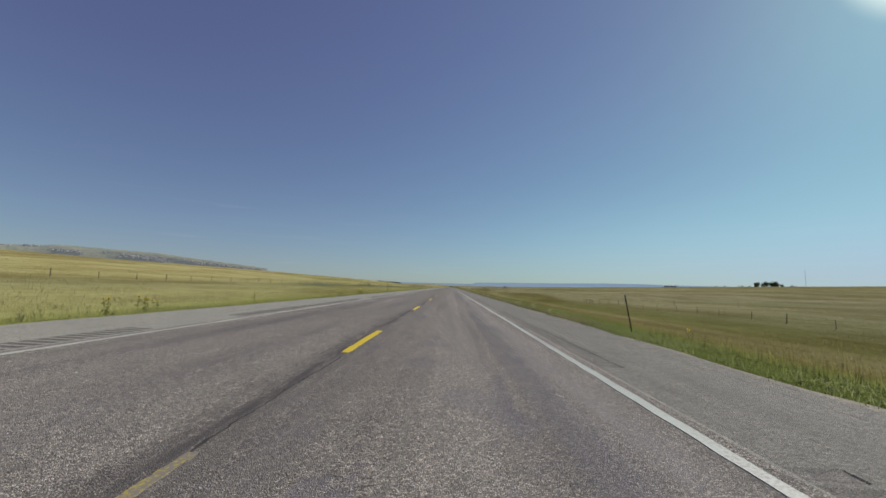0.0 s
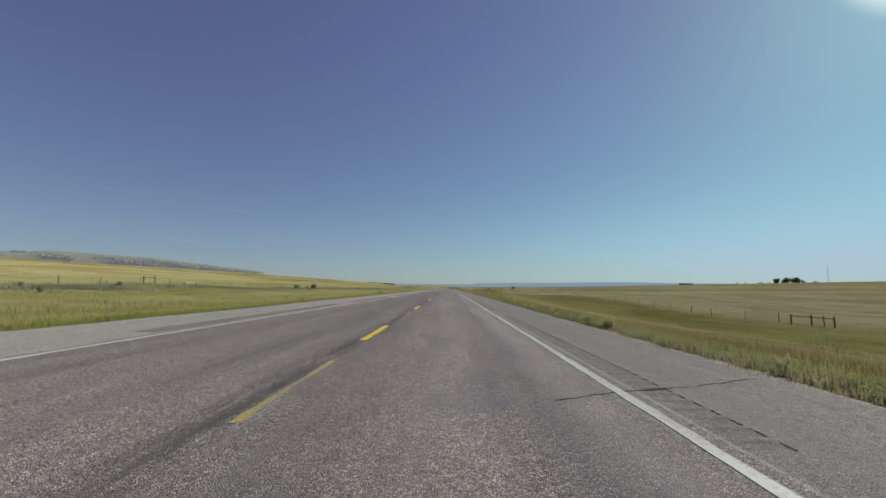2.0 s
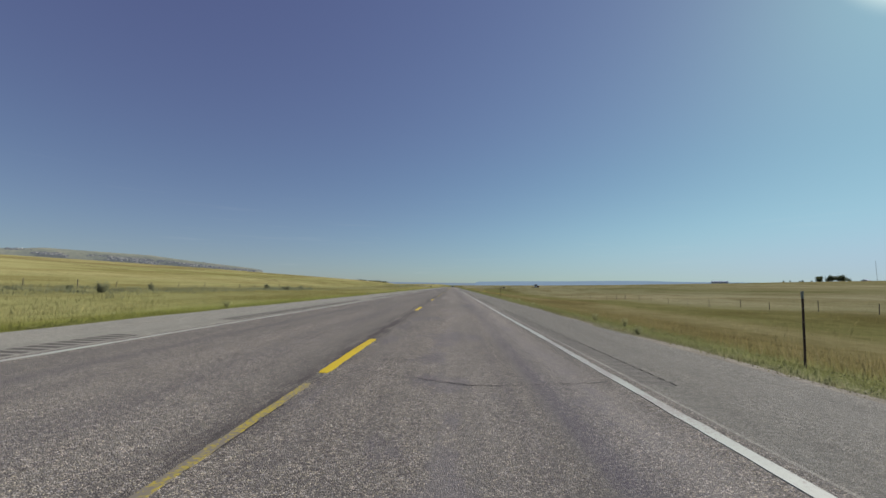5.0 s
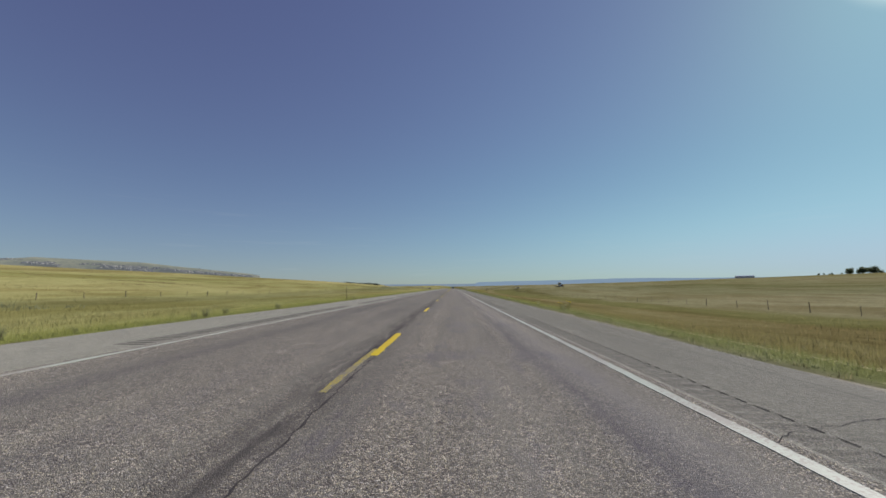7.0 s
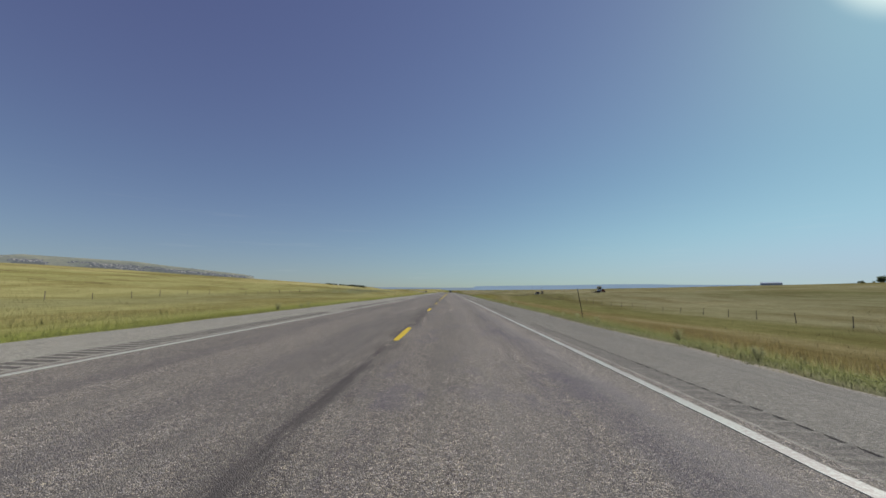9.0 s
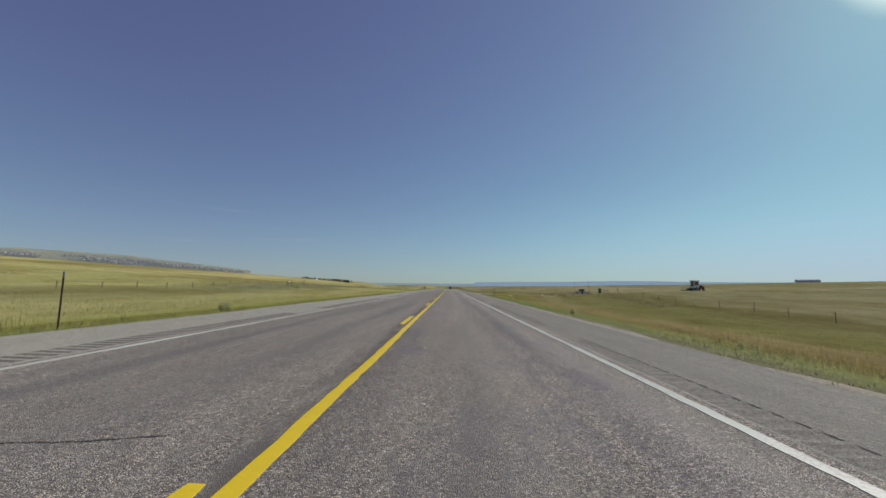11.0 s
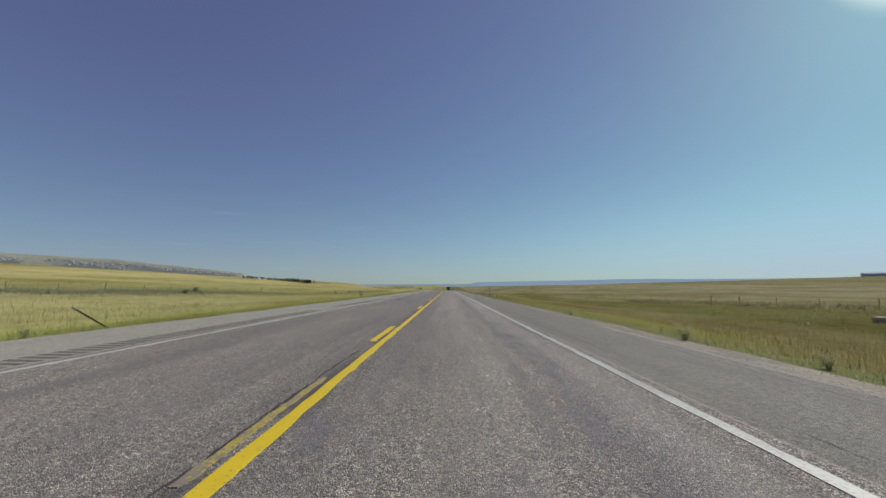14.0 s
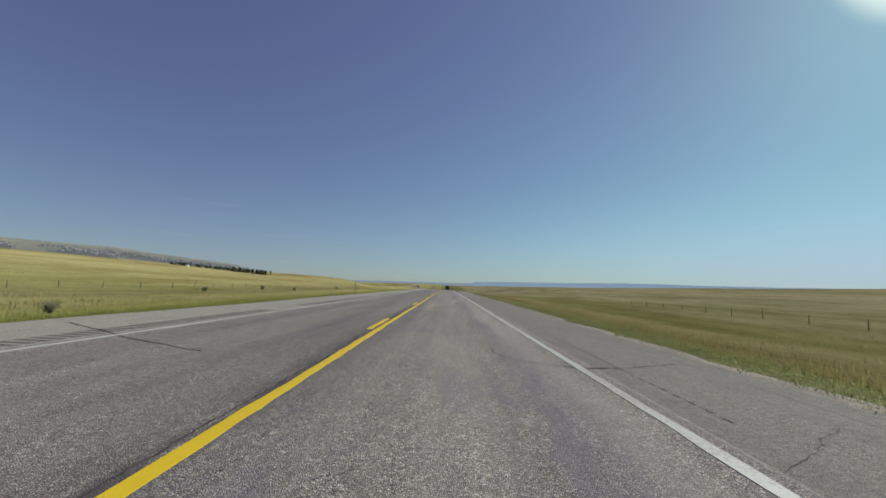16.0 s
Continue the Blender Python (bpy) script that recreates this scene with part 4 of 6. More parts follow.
CRACKS = [
    ([(4.0, 7.0), (4.6, 7.3), (5.6, 7.2), (6.1, 7.3)], 0.045), ([(-5.0, 13.2), (-2.6, 12.5), (-1.7, 12.0), (-0.6, 11.6), (-0.2, 11.8)], 0.06),
    ([(-6.4, 29.8), (-5.0, 29.4), (-3, 28.4), (-0.3, 27.4), (1.6, 27.1), (3.4, 27.3)], 0.05), ([(0.1, 35.4), (0.8, 35.2), (1.6, 35.0), (2.2, 35.1)], 0.05),
    ([(-1.4, 43.1), (0.15, 42.9), (1.3, 42.7), (2.3, 42.8)], 0.06), ([(2.8, 62.9), (3.7, 63.4), (4.6, 63.7), (6.0, 64.3)], 0.07),
    ([(-0.2, 91.1), (0.42, 90.9), (0.83, 90.75), (1.2, 90.65), (1.7, 90.45), (2.4, 90.35)], 0.055), ([(2.7, 92.1), (3.6, 92.3), (4.4, 92.8), (5.9, 93.35)], 0.04),
    ([(3.3, 90.8), (4.0, 91.05), (5.0, 91.4), (6.0, 91.8)], 0.04), ([(0.4, 127.2), (1.6, 126.9), (2.6, 126.9), (3.4, 127.1)], 0.045), ([(3.9, 128.2), (4.8, 128.6), (6.0, 128.8)], 0.04),
    ([(-4.6, 186.2), (-3, 187.6), (-1.9, 188.5), (-1.6, 189.2)], 0.07), ([(-0.1, 200.2), (0.7, 199.7), (1.6, 199.3)], 0.06), ([(3.5, 209.3), (4.1, 209.7), (5.2, 210.1), (6.0, 210.4)], 0.02),
    ([(-4.8, 236.3), (-3.2, 236.0), (-1.4, 235.2)], 0.055), ([(1.6, 262.0), (3.4, 262.6), (5.9, 263.3)], 0.04), ([(3.6, 289.6), (4.3, 290.2), (6.1, 290.8)], 0.05),
    ([(1.1, 351.2), (1.7, 350.9), (2.7, 351.1), (3.6, 352.0), (4.4, 352.2), (6.0, 353.0)], 0.05), ([(3.8, 361.5), (5.8, 361.7)], 0.04), ([(2.0, 367.5), (3.4, 367.8), (4.3, 368.0), (5.6, 368.3)], 0.045),
    ([(0.1, 387.3), (0.7, 387.1), (1.7, 387.0), (2.4, 387.1), (3.2, 387.3), (4.1, 387.6), (5.6, 388.3)], 0.04), ([(2.6, 384.3), (4.1, 384.7), (5.8, 384.9)], 0.04),
    ([(-3.3, 411.2), (-1.5, 410.1), (-0.9, 409.6), (-0.5, 409.5), (0.4, 409.3), (1.5, 409.4), (2.7, 409.8), (3.6, 410.3), (4.3, 410.6), (5.6, 411.4)], 0.075),
    ([(-5.0, 403.4), (-4.1, 403.1), (-1.7, 402.1), (-0.05, 401.6), (0.7, 401.5), (1.75, 401.4), (2.5, 401.6)], 0.06), ([(1.0, 403.0), (1.2, 402.4), (1.6, 401.7)], 0.016),
    ([(-3.9, 257.4), (-1.9, 256.2), (-0.7, 255.7), (0.25, 255.0), (0.8, 254.9), (1.4, 254.9)], 0.05), ([(-3.5, 361.8), (-1.3, 361.1), (0.0, 360.8), (0.6, 360.8)], 0.06),
    ([(2.4, 18.3), (3.8, 18.7), (4.5, 18.9), (5.6, 19.5)], 0.035), ([(2.6, 35.8), (4.1, 35.9), (5.2, 36.3)], 0.03), ([(1.4, 254.9), (2.6, 255.6), (4.3, 256.2), (6.0, 256.9)], 0.035),
    ([(3.7, 401.8), (4.2, 402.0), (4.6, 402.2), (5.1, 402.4)], 0.018),
    ([(-3.43, 31.5), (-3.43, 33.7), (-3.42, 34.6), (-3.3, 35.0), (-3.2, 36.0), (-3.13, 38.1)], 0.028), ([(-3.5, 98.5), (-3.35, 102), (-3.2, 106), (-3.2, 109)], 0.02), ([(-3.5, 416.5), (-3.55, 417.7), (-3.34, 418.8), (-3.31, 422.5), (-3.38, 425.8)], 0.022), ([(3.95, 416.9), (4.16, 416.6), (4.18, 416.3), (4.2, 415.9)], 0.018),
    ([(-0.3, 459.6), (-0.3, 460.3), (-0.37, 460.62), (-0.46, 461.0), (-0.55, 461.45), (-0.41, 461.7)], 0.075), ([(2.97, 272.9), (3.02, 272.2), (3.06, 271.5)], 0.035), ([(2.97, 75.4), (2.9, 73.5), (2.79, 71.6)], 0.04), ([(3.9, 361.1), (4.3, 361.2), (5.8, 361.6)], 0.03),
    ([(0.4, 424.0), (1.3, 423.9), (2.3, 424.1)], 0.05), ([(2.8, 424.8), (4.4, 425.0), (5.8, 425.4)], 0.04), ([(-6.6, 434.9), (-5.4, 434.2), (-4.2, 433.6), (-3.4, 433.4)], 0.022),
    ([(3.5, 430.6), (3.9, 430.7), (4.7, 431.1), (5.6, 431.3)], 0.022), ([(0.17, 446.4), (0.36, 446.05), (0.4, 445.75), (0.6, 445.45), (0.62, 445.2), (0.75, 445.0), (0.7, 444.3)], 0.03),
    ([(1.0, 446.0), (1.9, 445.9), (2.8, 446.0), (3.7, 446.5), (4.6, 447.0), (5.9, 447.6)], 0.02), ([(-6.6, 449.9), (-5.9, 449.3), (-5.35, 449.0), (-4.75, 448.6), (-4.3, 448.35), (-3.5, 448.0)], 0.07), ([(-6.1, 467.1), (-4.5, 466.2), (-2.6, 465.6)], 0.045),
    ([(2.5, 480.2), (2.45, 479.6), (2.8, 479.0), (3.6, 478.6), (4.4, 478.8), (5.6, 479.4)], 0.065), ([(-6.2, 480.7), (-4.8, 479.9), (-3.4, 479.1), (-1.9, 478.4)], 0.085),
    ([(3.9, 475.4), (4.5, 475.8), (5.3, 476.4)], 0.014), ([(-2.0, 493.5), (0.2, 493.0), (3.2, 493.6)], 0.05), ([(-3.8, 509.2), (-0.4, 508.4), (2.6, 508.8)], 0.05), ([(1.5, 530.0), (3.8, 530.5), (5.9, 531.0)], 0.05)]
for i, (pts, w) in enumerate(CRACKS):
    seam(pts, w, i)
for k in range(7):                    # cracks inside the stretches between
    y = (140, 152, 168, 176, 316, 327, 338)[k]
    x0 = (-4, 0.3, -3, 2, -0.5, -4, 0.6)[k]
    seam([(x0, y + 0.5), (x0 + 1.5, y - 0.1), (x0 + 3.2, y + 0.3)], 0.04, 60 + k)
for a, b, x, w in ((-6, 5.6, -0.09, 0.05), (20, 24.5, -0.08, 0.04), (45.8, 54.5, -0.10, 0.055), (70, 78, -0.12, 0.035), (88, 90.6, -0.05, 0.06), (106.5, 119, -0.10, 0.06), (119.2, 128.2, -0.12, 0.055), (133, 139, -0.1, 0.05),
                   (143, 151, -0.08, 0.04), (170, 181, -0.12, 0.05), (193, 203, -0.08, 0.045), (205, 212.6, 0.02, 0.05), (213, 222, -0.16, 0.05), (225, 234, -0.05, 0.05), (238, 247, 0.0, 0.045),
                   (252, 258, -0.1, 0.04), (275, 286, -0.09, 0.055), (292, 304, -0.1, 0.04), (412, 420, -0.22, 0.06), (448.5, 455, -0.3, 0.04), (471, 485, -0.1, 0.05), (486, 500, -0.14, 0.05)):
    n = max(2, int((b - a) / 1.6))
    seam([((x + 0.1 if x > -0.2 and b < 300 else x) + 0.025 * math.sin(i * 1.9 + a), a + (b - a) * i / n) for i in range(n + 1)], w, int(a * 3) + 200, "centre_seam")
# ================= the far distance =================


def far_strip(name, az0, az1, r, heights, foot, material, label, category, n=160, rough=0.0, seed=1, steep=1.0):
    """A far ridge: seen from the middle of the walk over az degrees, its top at heights (az: degrees up)."""
    rng = np.random.default_rng(seed)
    az = np.radians(np.linspace(az0, az1, n))
    top = np.tan(np.radians(np.interp(np.degrees(az), *zip(*heights)))) * r
    jag = np.convolve(rng.normal(0, 1, n + 8), np.hanning(11)[1:-1] / 5, "valid")[:n]
    top = top + jag * rough * 0.5
    tiers = np.array([0.0, 0.3, 0.55, 0.66, 0.7, 0.78, 0.83, 0.9, 0.95, 1.0])
    back = np.array([0, 120, 200, 230, 236, 242, 262, 268, 330, 420.0])
    back = 420 - (420 - back) * steep
    bays = [np.convolve(rng.normal(0, 1, n + 2 * k), np.hanning(2 * k + 1) / k, "valid")[:n] for k in (3, 9)]
    setback = (bays[0] * 1.5 + bays[1] * 3)[:, None] * rough * np.array([0, 0.3, 0.7, 1, 1.1, 1.2, 0.7, 0.6, 0.2, 0])[None]
    rr = r - 420 + back[None] + setback
    z = foot + (top[:, None] - foot) * tiers[None]
    x = np.sin(az)[:, None] * rr + 0 * z
    y = 236 + np.cos(az)[:, None] * rr
    ob = big_mesh(name, np.stack([x, y, z], -1).reshape(-1, 3), grid_faces(*z.shape), material)
    ob.data.polygons.foreach_set("use_smooth", [True] * len(ob.data.polygons))
    return tagged(ob, label, category, kind="structure")


BLUFF_TOP = [(-64, 3.3), (-52, 3.5), (-50, 3.6), (-48.4, 3.8), (-44.2, 3.67), (-39.3, 3.5), (-36.6, 3.16), (-30.6, 2.53), (-28, 2.24), (-26.95, 1.95), (-26.7, 1.5), (-26.5, 0.6)]
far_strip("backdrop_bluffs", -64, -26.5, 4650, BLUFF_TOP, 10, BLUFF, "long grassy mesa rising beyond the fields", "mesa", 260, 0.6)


def outcrops():
    """Broken rock ledges along the mesa's side: leaning blocks in rows, far off."""
    rng = np.random.default_rng(77)
    verts, faces = [], []
    box = [(-1, -1, -1), (1, -1, -1), (1, 1, -1), (-1, 1, -1), (-1, -1, 1), (1, -1, 1), (1, 1, 1), (-1, 1, 1)]
    quads = [(3, 2, 1, 0), (4, 5, 6, 7), (0, 1, 5, 4), (1, 2, 6, 5), (2, 3, 7, 6), (3, 0, 4, 7)]
    for az0, el0, az1, el1, count, depth in ((-64, 3.1, -52, 3.35, 150, 0.12), (-51, 3.52, -46.9, 3.2, 90, 0.10), (-49.5, 3.3, -46.5, 3.05, 40, 0.08), (-45, 3.3, -42.8, 3.22, 26, 0.08), (-43.2, 3.05, -38.6, 2.58, 130, 0.13),
                                             (-43.5, 3.3, -39, 2.9, 40, 0.10), (-38.6, 2.95, -35.6, 2.62, 44, 0.12), (-35.8, 2.62, -31.5, 2.24, 100, 0.11), (-34, 2.75, -31, 2.4, 24, 0.07), (-31.6, 2.22, -27.0, 1.93, 90, 0.10)):
        clump = np.sort(rng.random(int(count * 2.6)) ** 0.9)
        for s in clump:
            s = min(1, max(0, s + rng.normal(0, 0.02)))
            az, el = az0 + (az1 - az0) * s, el0 + (el1 - el0) * s + rng.normal(0, depth * 0.75)
            top = float(np.interp(az, *zip(*BLUFF_TOP)))
            tier = min(0.97, max(0.3, el / top))
            r = 4650 - 420 + float(np.interp(tier, (0, 0.3, 0.55, 0.7, 0.83, 0.95, 1.0), (0, 120, 200, 236, 262, 330, 420))) - 26
            w, d, h = rng.uniform(2, 10), rng.uniform(3, 7), rng.uniform(1.2, 5.0)
            turn = radians(-az) + rng.uniform(-0.8, 0.8)
            cx, cy, cz = r * math.sin(radians(az)), 236 + r * math.cos(radians(az)), r * math.tan(radians(el))
            k = len(verts)
            for bx, by, bz in box:
                lx, ly = bx * w * rng.uniform(0.7, 1.15), by * d * rng.uniform(0.7, 1.15)
                verts.append((cx + lx * math.cos(turn) - ly * math.sin(turn), cy + lx * math.sin(turn) + ly * math.cos(turn), cz + bz * h * rng.uniform(0.7, 1.2)))
            faces += [tuple(k + i for i in q) for q in quads]
    ob = mesh_object("backdrop_outcrops", verts, faces, OUTCROP)
    tagged(ob, "broken ledges of grey sandstone along the mesa", "rock ledges", kind="structure")


outcrops()
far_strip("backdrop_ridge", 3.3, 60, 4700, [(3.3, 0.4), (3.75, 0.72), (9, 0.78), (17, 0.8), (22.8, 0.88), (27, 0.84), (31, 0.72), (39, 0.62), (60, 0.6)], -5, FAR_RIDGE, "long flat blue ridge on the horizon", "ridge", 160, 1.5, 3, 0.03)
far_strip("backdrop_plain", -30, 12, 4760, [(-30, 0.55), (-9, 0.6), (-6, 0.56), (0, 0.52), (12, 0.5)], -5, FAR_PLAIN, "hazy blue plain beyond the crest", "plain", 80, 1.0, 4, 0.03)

# ================= grass =================
RNG = np.random.default_rng(11)


def tufts(name, x, y, height, width, per, spread, material, label, lean=0.35, fine=True):
    """Clumps of single bent blades, each a strip of three faces' corners, standing on the land."""
    n = len(x)
    z = land(x, y)
    h = np.repeat(height, per) * RNG.uniform(0.55, 1.15, n * per)
    w = np.repeat(np.broadcast_to(width, n), per) * RNG.uniform(0.6, 1.4, n * per)
    ang = RNG.uniform(0, 2 * np.pi, n * per)
    rad = np.sqrt(RNG.uniform(0, 1, n * per)) * np.repeat(np.broadcast_to(spread, n), per)
    ang2 = RNG.uniform(0, 2 * np.pi, n * per)
    bx = np.repeat(x, per) + rad * np.cos(ang2)
    by = np.repeat(y, per) + rad * np.sin(ang2)
    bz = np.repeat(z, per) - 0.04
    side = np.stack([np.cos(ang), np.sin(ang), 0 * ang], 1) * w[:, None] / 2
    out = np.stack([-np.sin(ang), np.cos(ang), 0 * ang], 1)
    tilt = RNG.normal(0, lean, n * per)[:, None] * out
    base = np.stack([bx, by, bz], 1)
    up = np.array([0, 0, 1.0])
    facing = up + RNG.normal(0, 0.16, (n * per, 3))
    mid = base + (up + tilt * 0.5) * (h * 0.55)[:, None]
    tip = base + (up * 0.97 + tilt * 1.2) * h[:, None]
    v = np.stack([base - side, base + side, mid + side * 0.75, mid - side * 0.75, tip], 1).reshape(-1, 3)
    if not fine:
        v = np.stack([base - side, base + side, tip], 1).reshape(-1, 3)
        ob = soften(big_mesh(name, v, np.arange(3 * n * per).reshape(-1, 3), material), np.repeat(facing, 3, 0))
        return tagged(ob, label, "grass", kind="stuff")
    i = np.arange(n * per)[:, None] * 5
    tri = np.concatenate([i + [0, 1, 2], i + [0, 2, 3], i + [3, 2, 4]], 1).reshape(-1, 3)
    ob = soften(big_mesh(name, v, tri, material), np.repeat(facing, 5, 0))
    return tagged(ob, label, "grass", kind="stuff")


def leaf_carpet(name, x, y, height, spread, per, size, material, label):
    """Low leafy plants: domes of small leaves crowding the ground."""
    n = len(x)
    r = np.sqrt(RNG.random(n * per))
    ang = RNG.uniform(0, 2 * np.pi, n * per)
    wide, tall = np.repeat(spread, per), np.repeat(height, per)
    px, py = np.repeat(x, per) + r * wide * np.cos(ang), np.repeat(y, per) + r * wide * np.sin(ang)
    pz = np.repeat(land(x, y), per) + tall * (1 - 0.7 * r * r) * RNG.random(n * per) ** 0.5
    v, f = clumps(np.stack([px, py, pz], 1), size, RNG, 0.55)
    lean = np.stack([0.5 * r * np.cos(ang), 0.5 * r * np.sin(ang), 1 + 0 * r], 1) + RNG.normal(0, 0.18, (n * per, 3))
    return tagged(soften(big_mesh(name, v, f, material), np.repeat(lean, 4, 0)), label, "weeds", kind="stuff")


def scatter(n, a, b, y0=-6, y1=640, power=1.0):
    """n places with a <= distance from the centre line <= b, off the driveways."""
    u = a + (b - a) * RNG.random(n) ** power
    y = RNG.uniform(y0, y1, n)
    return u, y


def off_drives(x, y):
    r = (x > 0) & (np.abs(y - np.interp(x, (6.6, 8, 10, 14, 22, 30, 38, 50), (403, 403.6, 405.6, 407.4, 409.2, 413, 419, 428))) < np.interp(x, (6.6, 8, 10, 14, 22, 38), (8.6, 6.6, 4.0, 2.8, 1.9, 1.7)))
    l = (x < 0) & (np.abs(y - np.interp(-x, (6.7, 8.5, 10, 12), (402.4, 403.2, 404, 405))) < np.interp(-x, (6.7, 8.5, 10, 11.8, 12.2), (4.5, 3.0, 1.8, 0.6, 0)))
    return ~(r | l)


def patchy(x, y, length, cut):
    return ripple(x * 2.2, y, length) + RNG.normal(0, 0.35, len(x)) > cut


def lush(y):
    """Where the verge stands tall right up to the pavement."""
    return step(y, 6, 20) * (1 - step(y, 62, 92)) + 0.25 * step(y, 262, 275) * (1 - step(y, 300, 320))


def bald_strip(side, y):
    """How far bare gravel reaches past the pavement near the driveways."""
    return (side > 0) * (0.45 * step(y, 335, 375) * (1 - step(y, 430, 475)) + 0.22 * step(y, 120, 170) * (1 - step(y, 335, 375)) + 0.22 * step(y, 430, 475))


for side, edge, word in ((1, PR, "right"), (-1, -PL, "left")):
    u, y = scatter(34000, edge, edge + 3.6, y1=560, power=1.5)
    x = side * u
    bald = bald_strip(side, y)
    keep = off_drives(x, y) & (u > edge + 0.12 + bald + 0.3 * RNG.random(len(u)) + 0.15 * ripple(x, y, 9)) & patchy(x, y, 7, -0.9)
    x, y, u = x[keep], y[keep], u[keep]
    tufts("verge_grass", x, y, 0.06 + 0.16 * RNG.random(len(x)) ** 2 + 0.05 * step(u, edge + 0.5, edge + 3) + (side > 0) * 0.05 * lush(y), 0.011, 12, 0.34, GREEN_BLADE if side > 0 else PALE_GREEN_BLADE,
          "short green and straw-coloured verge grass beside the pavement", lean=0.6, fine=False)
    u, y = scatter(8500 if side > 0 else 4500, edge + 0.15, edge + (2.2 if side > 0 else 1.4), y1=560, power=1.4)
    x = side * u
    keep = off_drives(x, y) & (u > edge + 0.2 + bald_strip(side, y)) & patchy(x, y, 6, 0.0 - 0.5 * lush(y))
    x, y = x[keep], y[keep]
    tall = 0.05 + 0.12 * RNG.random(len(x)) ** 2 + 0.08 * lush(y) * (side > 0)
    leaf_carpet("verge_weeds", x, y, tall, 0.20 + tall, 34, 0.0155, VERGE_LEAF, "low leafy weeds mixed into the verge grass")
    u, y = scatter(26000, edge + 1.8, 18, power=1.15)
    x = side * u
    unmown = np.interp(y, (0, 130, 190, 640), (8.2, 8.6, 10.3, 10.3)) + 0.2 * np.sin(y * 0.21) if side > 0 else edge + 1.8
    keep = off_drives(x, y) & patchy(x, y, 16, -0.35) & (u > unmown)
    x, y, u = x[keep], y[keep], u[keep]
    tufts("tall_grass", x, y, 0.16 + 0.2 * RNG.random(len(x)) * step(u, edge + 2, edge + 6) + (side > 0) * 0.08, 0.016, 10, 0.55, TALL_BLADE if side > 0 else SEEDY_BLADE, "tall dry roadside grass with seed heads", fine=False)
    u, y = scatter(30000, 14, 60, power=1.4)
    x = side * u
    keep = off_drives(x, y) & patchy(x, y, 30, -0.5)
    x, y = x[keep], y[keep]
    tufts("pasture_grass", x, y, 0.16 + 0.14 * RNG.random(len(x)), 0.025, 9, 1.1, PASTURE_BLADE if side > 0 else TALL_BLADE, "dry pasture grass in loose clumps", fine=False)
    u, y = scatter(14000, 55, 260, y1=900, power=1.6)
    x = side * u
    tufts("far_pasture_grass", x, y, 0.12 + 0.1 * RNG.random(len(x)), 0.08, 8, 3.0, PASTURE_BLADE if side > 0 else TALL_BLADE, "dry pasture grass on the far slope", fine=False)


y = RNG.uniform(-6, 600, 11000)                    # where the mower stopped: a dense front of standing grass
x = np.interp(y, (0, 130, 190, 640), (8.2, 8.6, 10.3, 10.3)) + 0.2 * np.sin(y * 0.21) + np.abs(RNG.normal(0, 1.1, len(y)))
keep = off_drives(x, y)
tufts("standing_grass", x[keep], y[keep], (0.20 + 0.16 * RNG.random(keep.sum())) * (1 - 0.45 * step(y[keep], 360, 375) * (1 - step(y[keep], 398, 402))), 0.012, 14, 0.28, TALL_BLADE, "dense standing dry grass beyond the mown verge", 0.3, False)
y = RNG.uniform(196, 236, 1500)
tufts("straw_windrow", 10.1 + 0.25 * np.sin(y * 0.21) + RNG.normal(0, 0.06, 1500), y, 0.05 + 0.06 * RNG.random(1500), 0.012, 10, 0.12, STRAW_BLADE, "bleached line of mown straw along the verge", 0.9, False)
u = np.concatenate([RNG.normal(-30.5, 2.6, n) for n in (600, 1000, 300, 500, 2000)])
y = np.concatenate([RNG.uniform(a, b, n) for a, b, n in ((84, 124, 600), (126, 202, 1000), (204, 234, 300), (378, 404, 500), (410, 485, 2000))])
extra = [RNG.uniform(a, b, n) for a, b, n in ((87, 98, 500), (110, 122, 420), (214, 229, 700))]
u, y = np.concatenate([u, RNG.normal(-30, 1.3, 1620)]), np.concatenate([y, *extra])
keep = patchy(u, y, 11, -0.2) & off_drives(u, y)
tufts("sage_brush", u[keep], y[keep], 0.22 + 0.25 * RNG.random(keep.sum()), 0.035, 14, 0.6, SAGE_LEAF, "low grey-green brush in a band along the slope", 0.6, False)
u, y = RNG.uniform(-105, -44, 9000), RNG.uniform(250, 440, 9000)
keep = (ripple(u, y, 26) + 0.7 * ripple(u + 300, y, 9) > 0.75) & (RNG.random(9000) < 0.8)
tufts("hill_scrub", u[keep], y[keep], 0.22 + 0.3 * RNG.random(keep.sum()), 0.05, 14, 0.8, RUST_BLADE, "rusty olive scrub in ragged patches on the hillside", 0.5, False)
u, y = scatter(5200, PR + 0.12, PR + 0.8, y1=540)
keep = patchy(u, y, 5, 0.05) & off_drives(u, y) & ((y < 335) | (y > 440))
tufts("edge_weeds", u[keep], y[keep], 0.07 + 0.10 * RNG.random(keep.sum()), 0.016, 12, 0.18, VERGE_LEAF, "dark leafy weeds crowding the pavement edge", 0.5)
y = np.concatenate([RNG.uniform(14, 88, 1700), RNG.uniform(88, 330, 500)])
u = PR + 0.22 + np.abs(RNG.normal(0, 0.42, len(y))) + 0.08 * np.sin(y * 1.3)
keep = patchy(u, y, 4, -0.1)
tufts("edge_brush", u[keep], y[keep], (0.14 + 0.17 * RNG.random(keep.sum())) * np.where(y[keep] < 88, 1.0, 0.6), 0.014, 16, 0.16, BRUSH_LEAF, "brown-olive brush grown up along the pavement edge", 0.35)
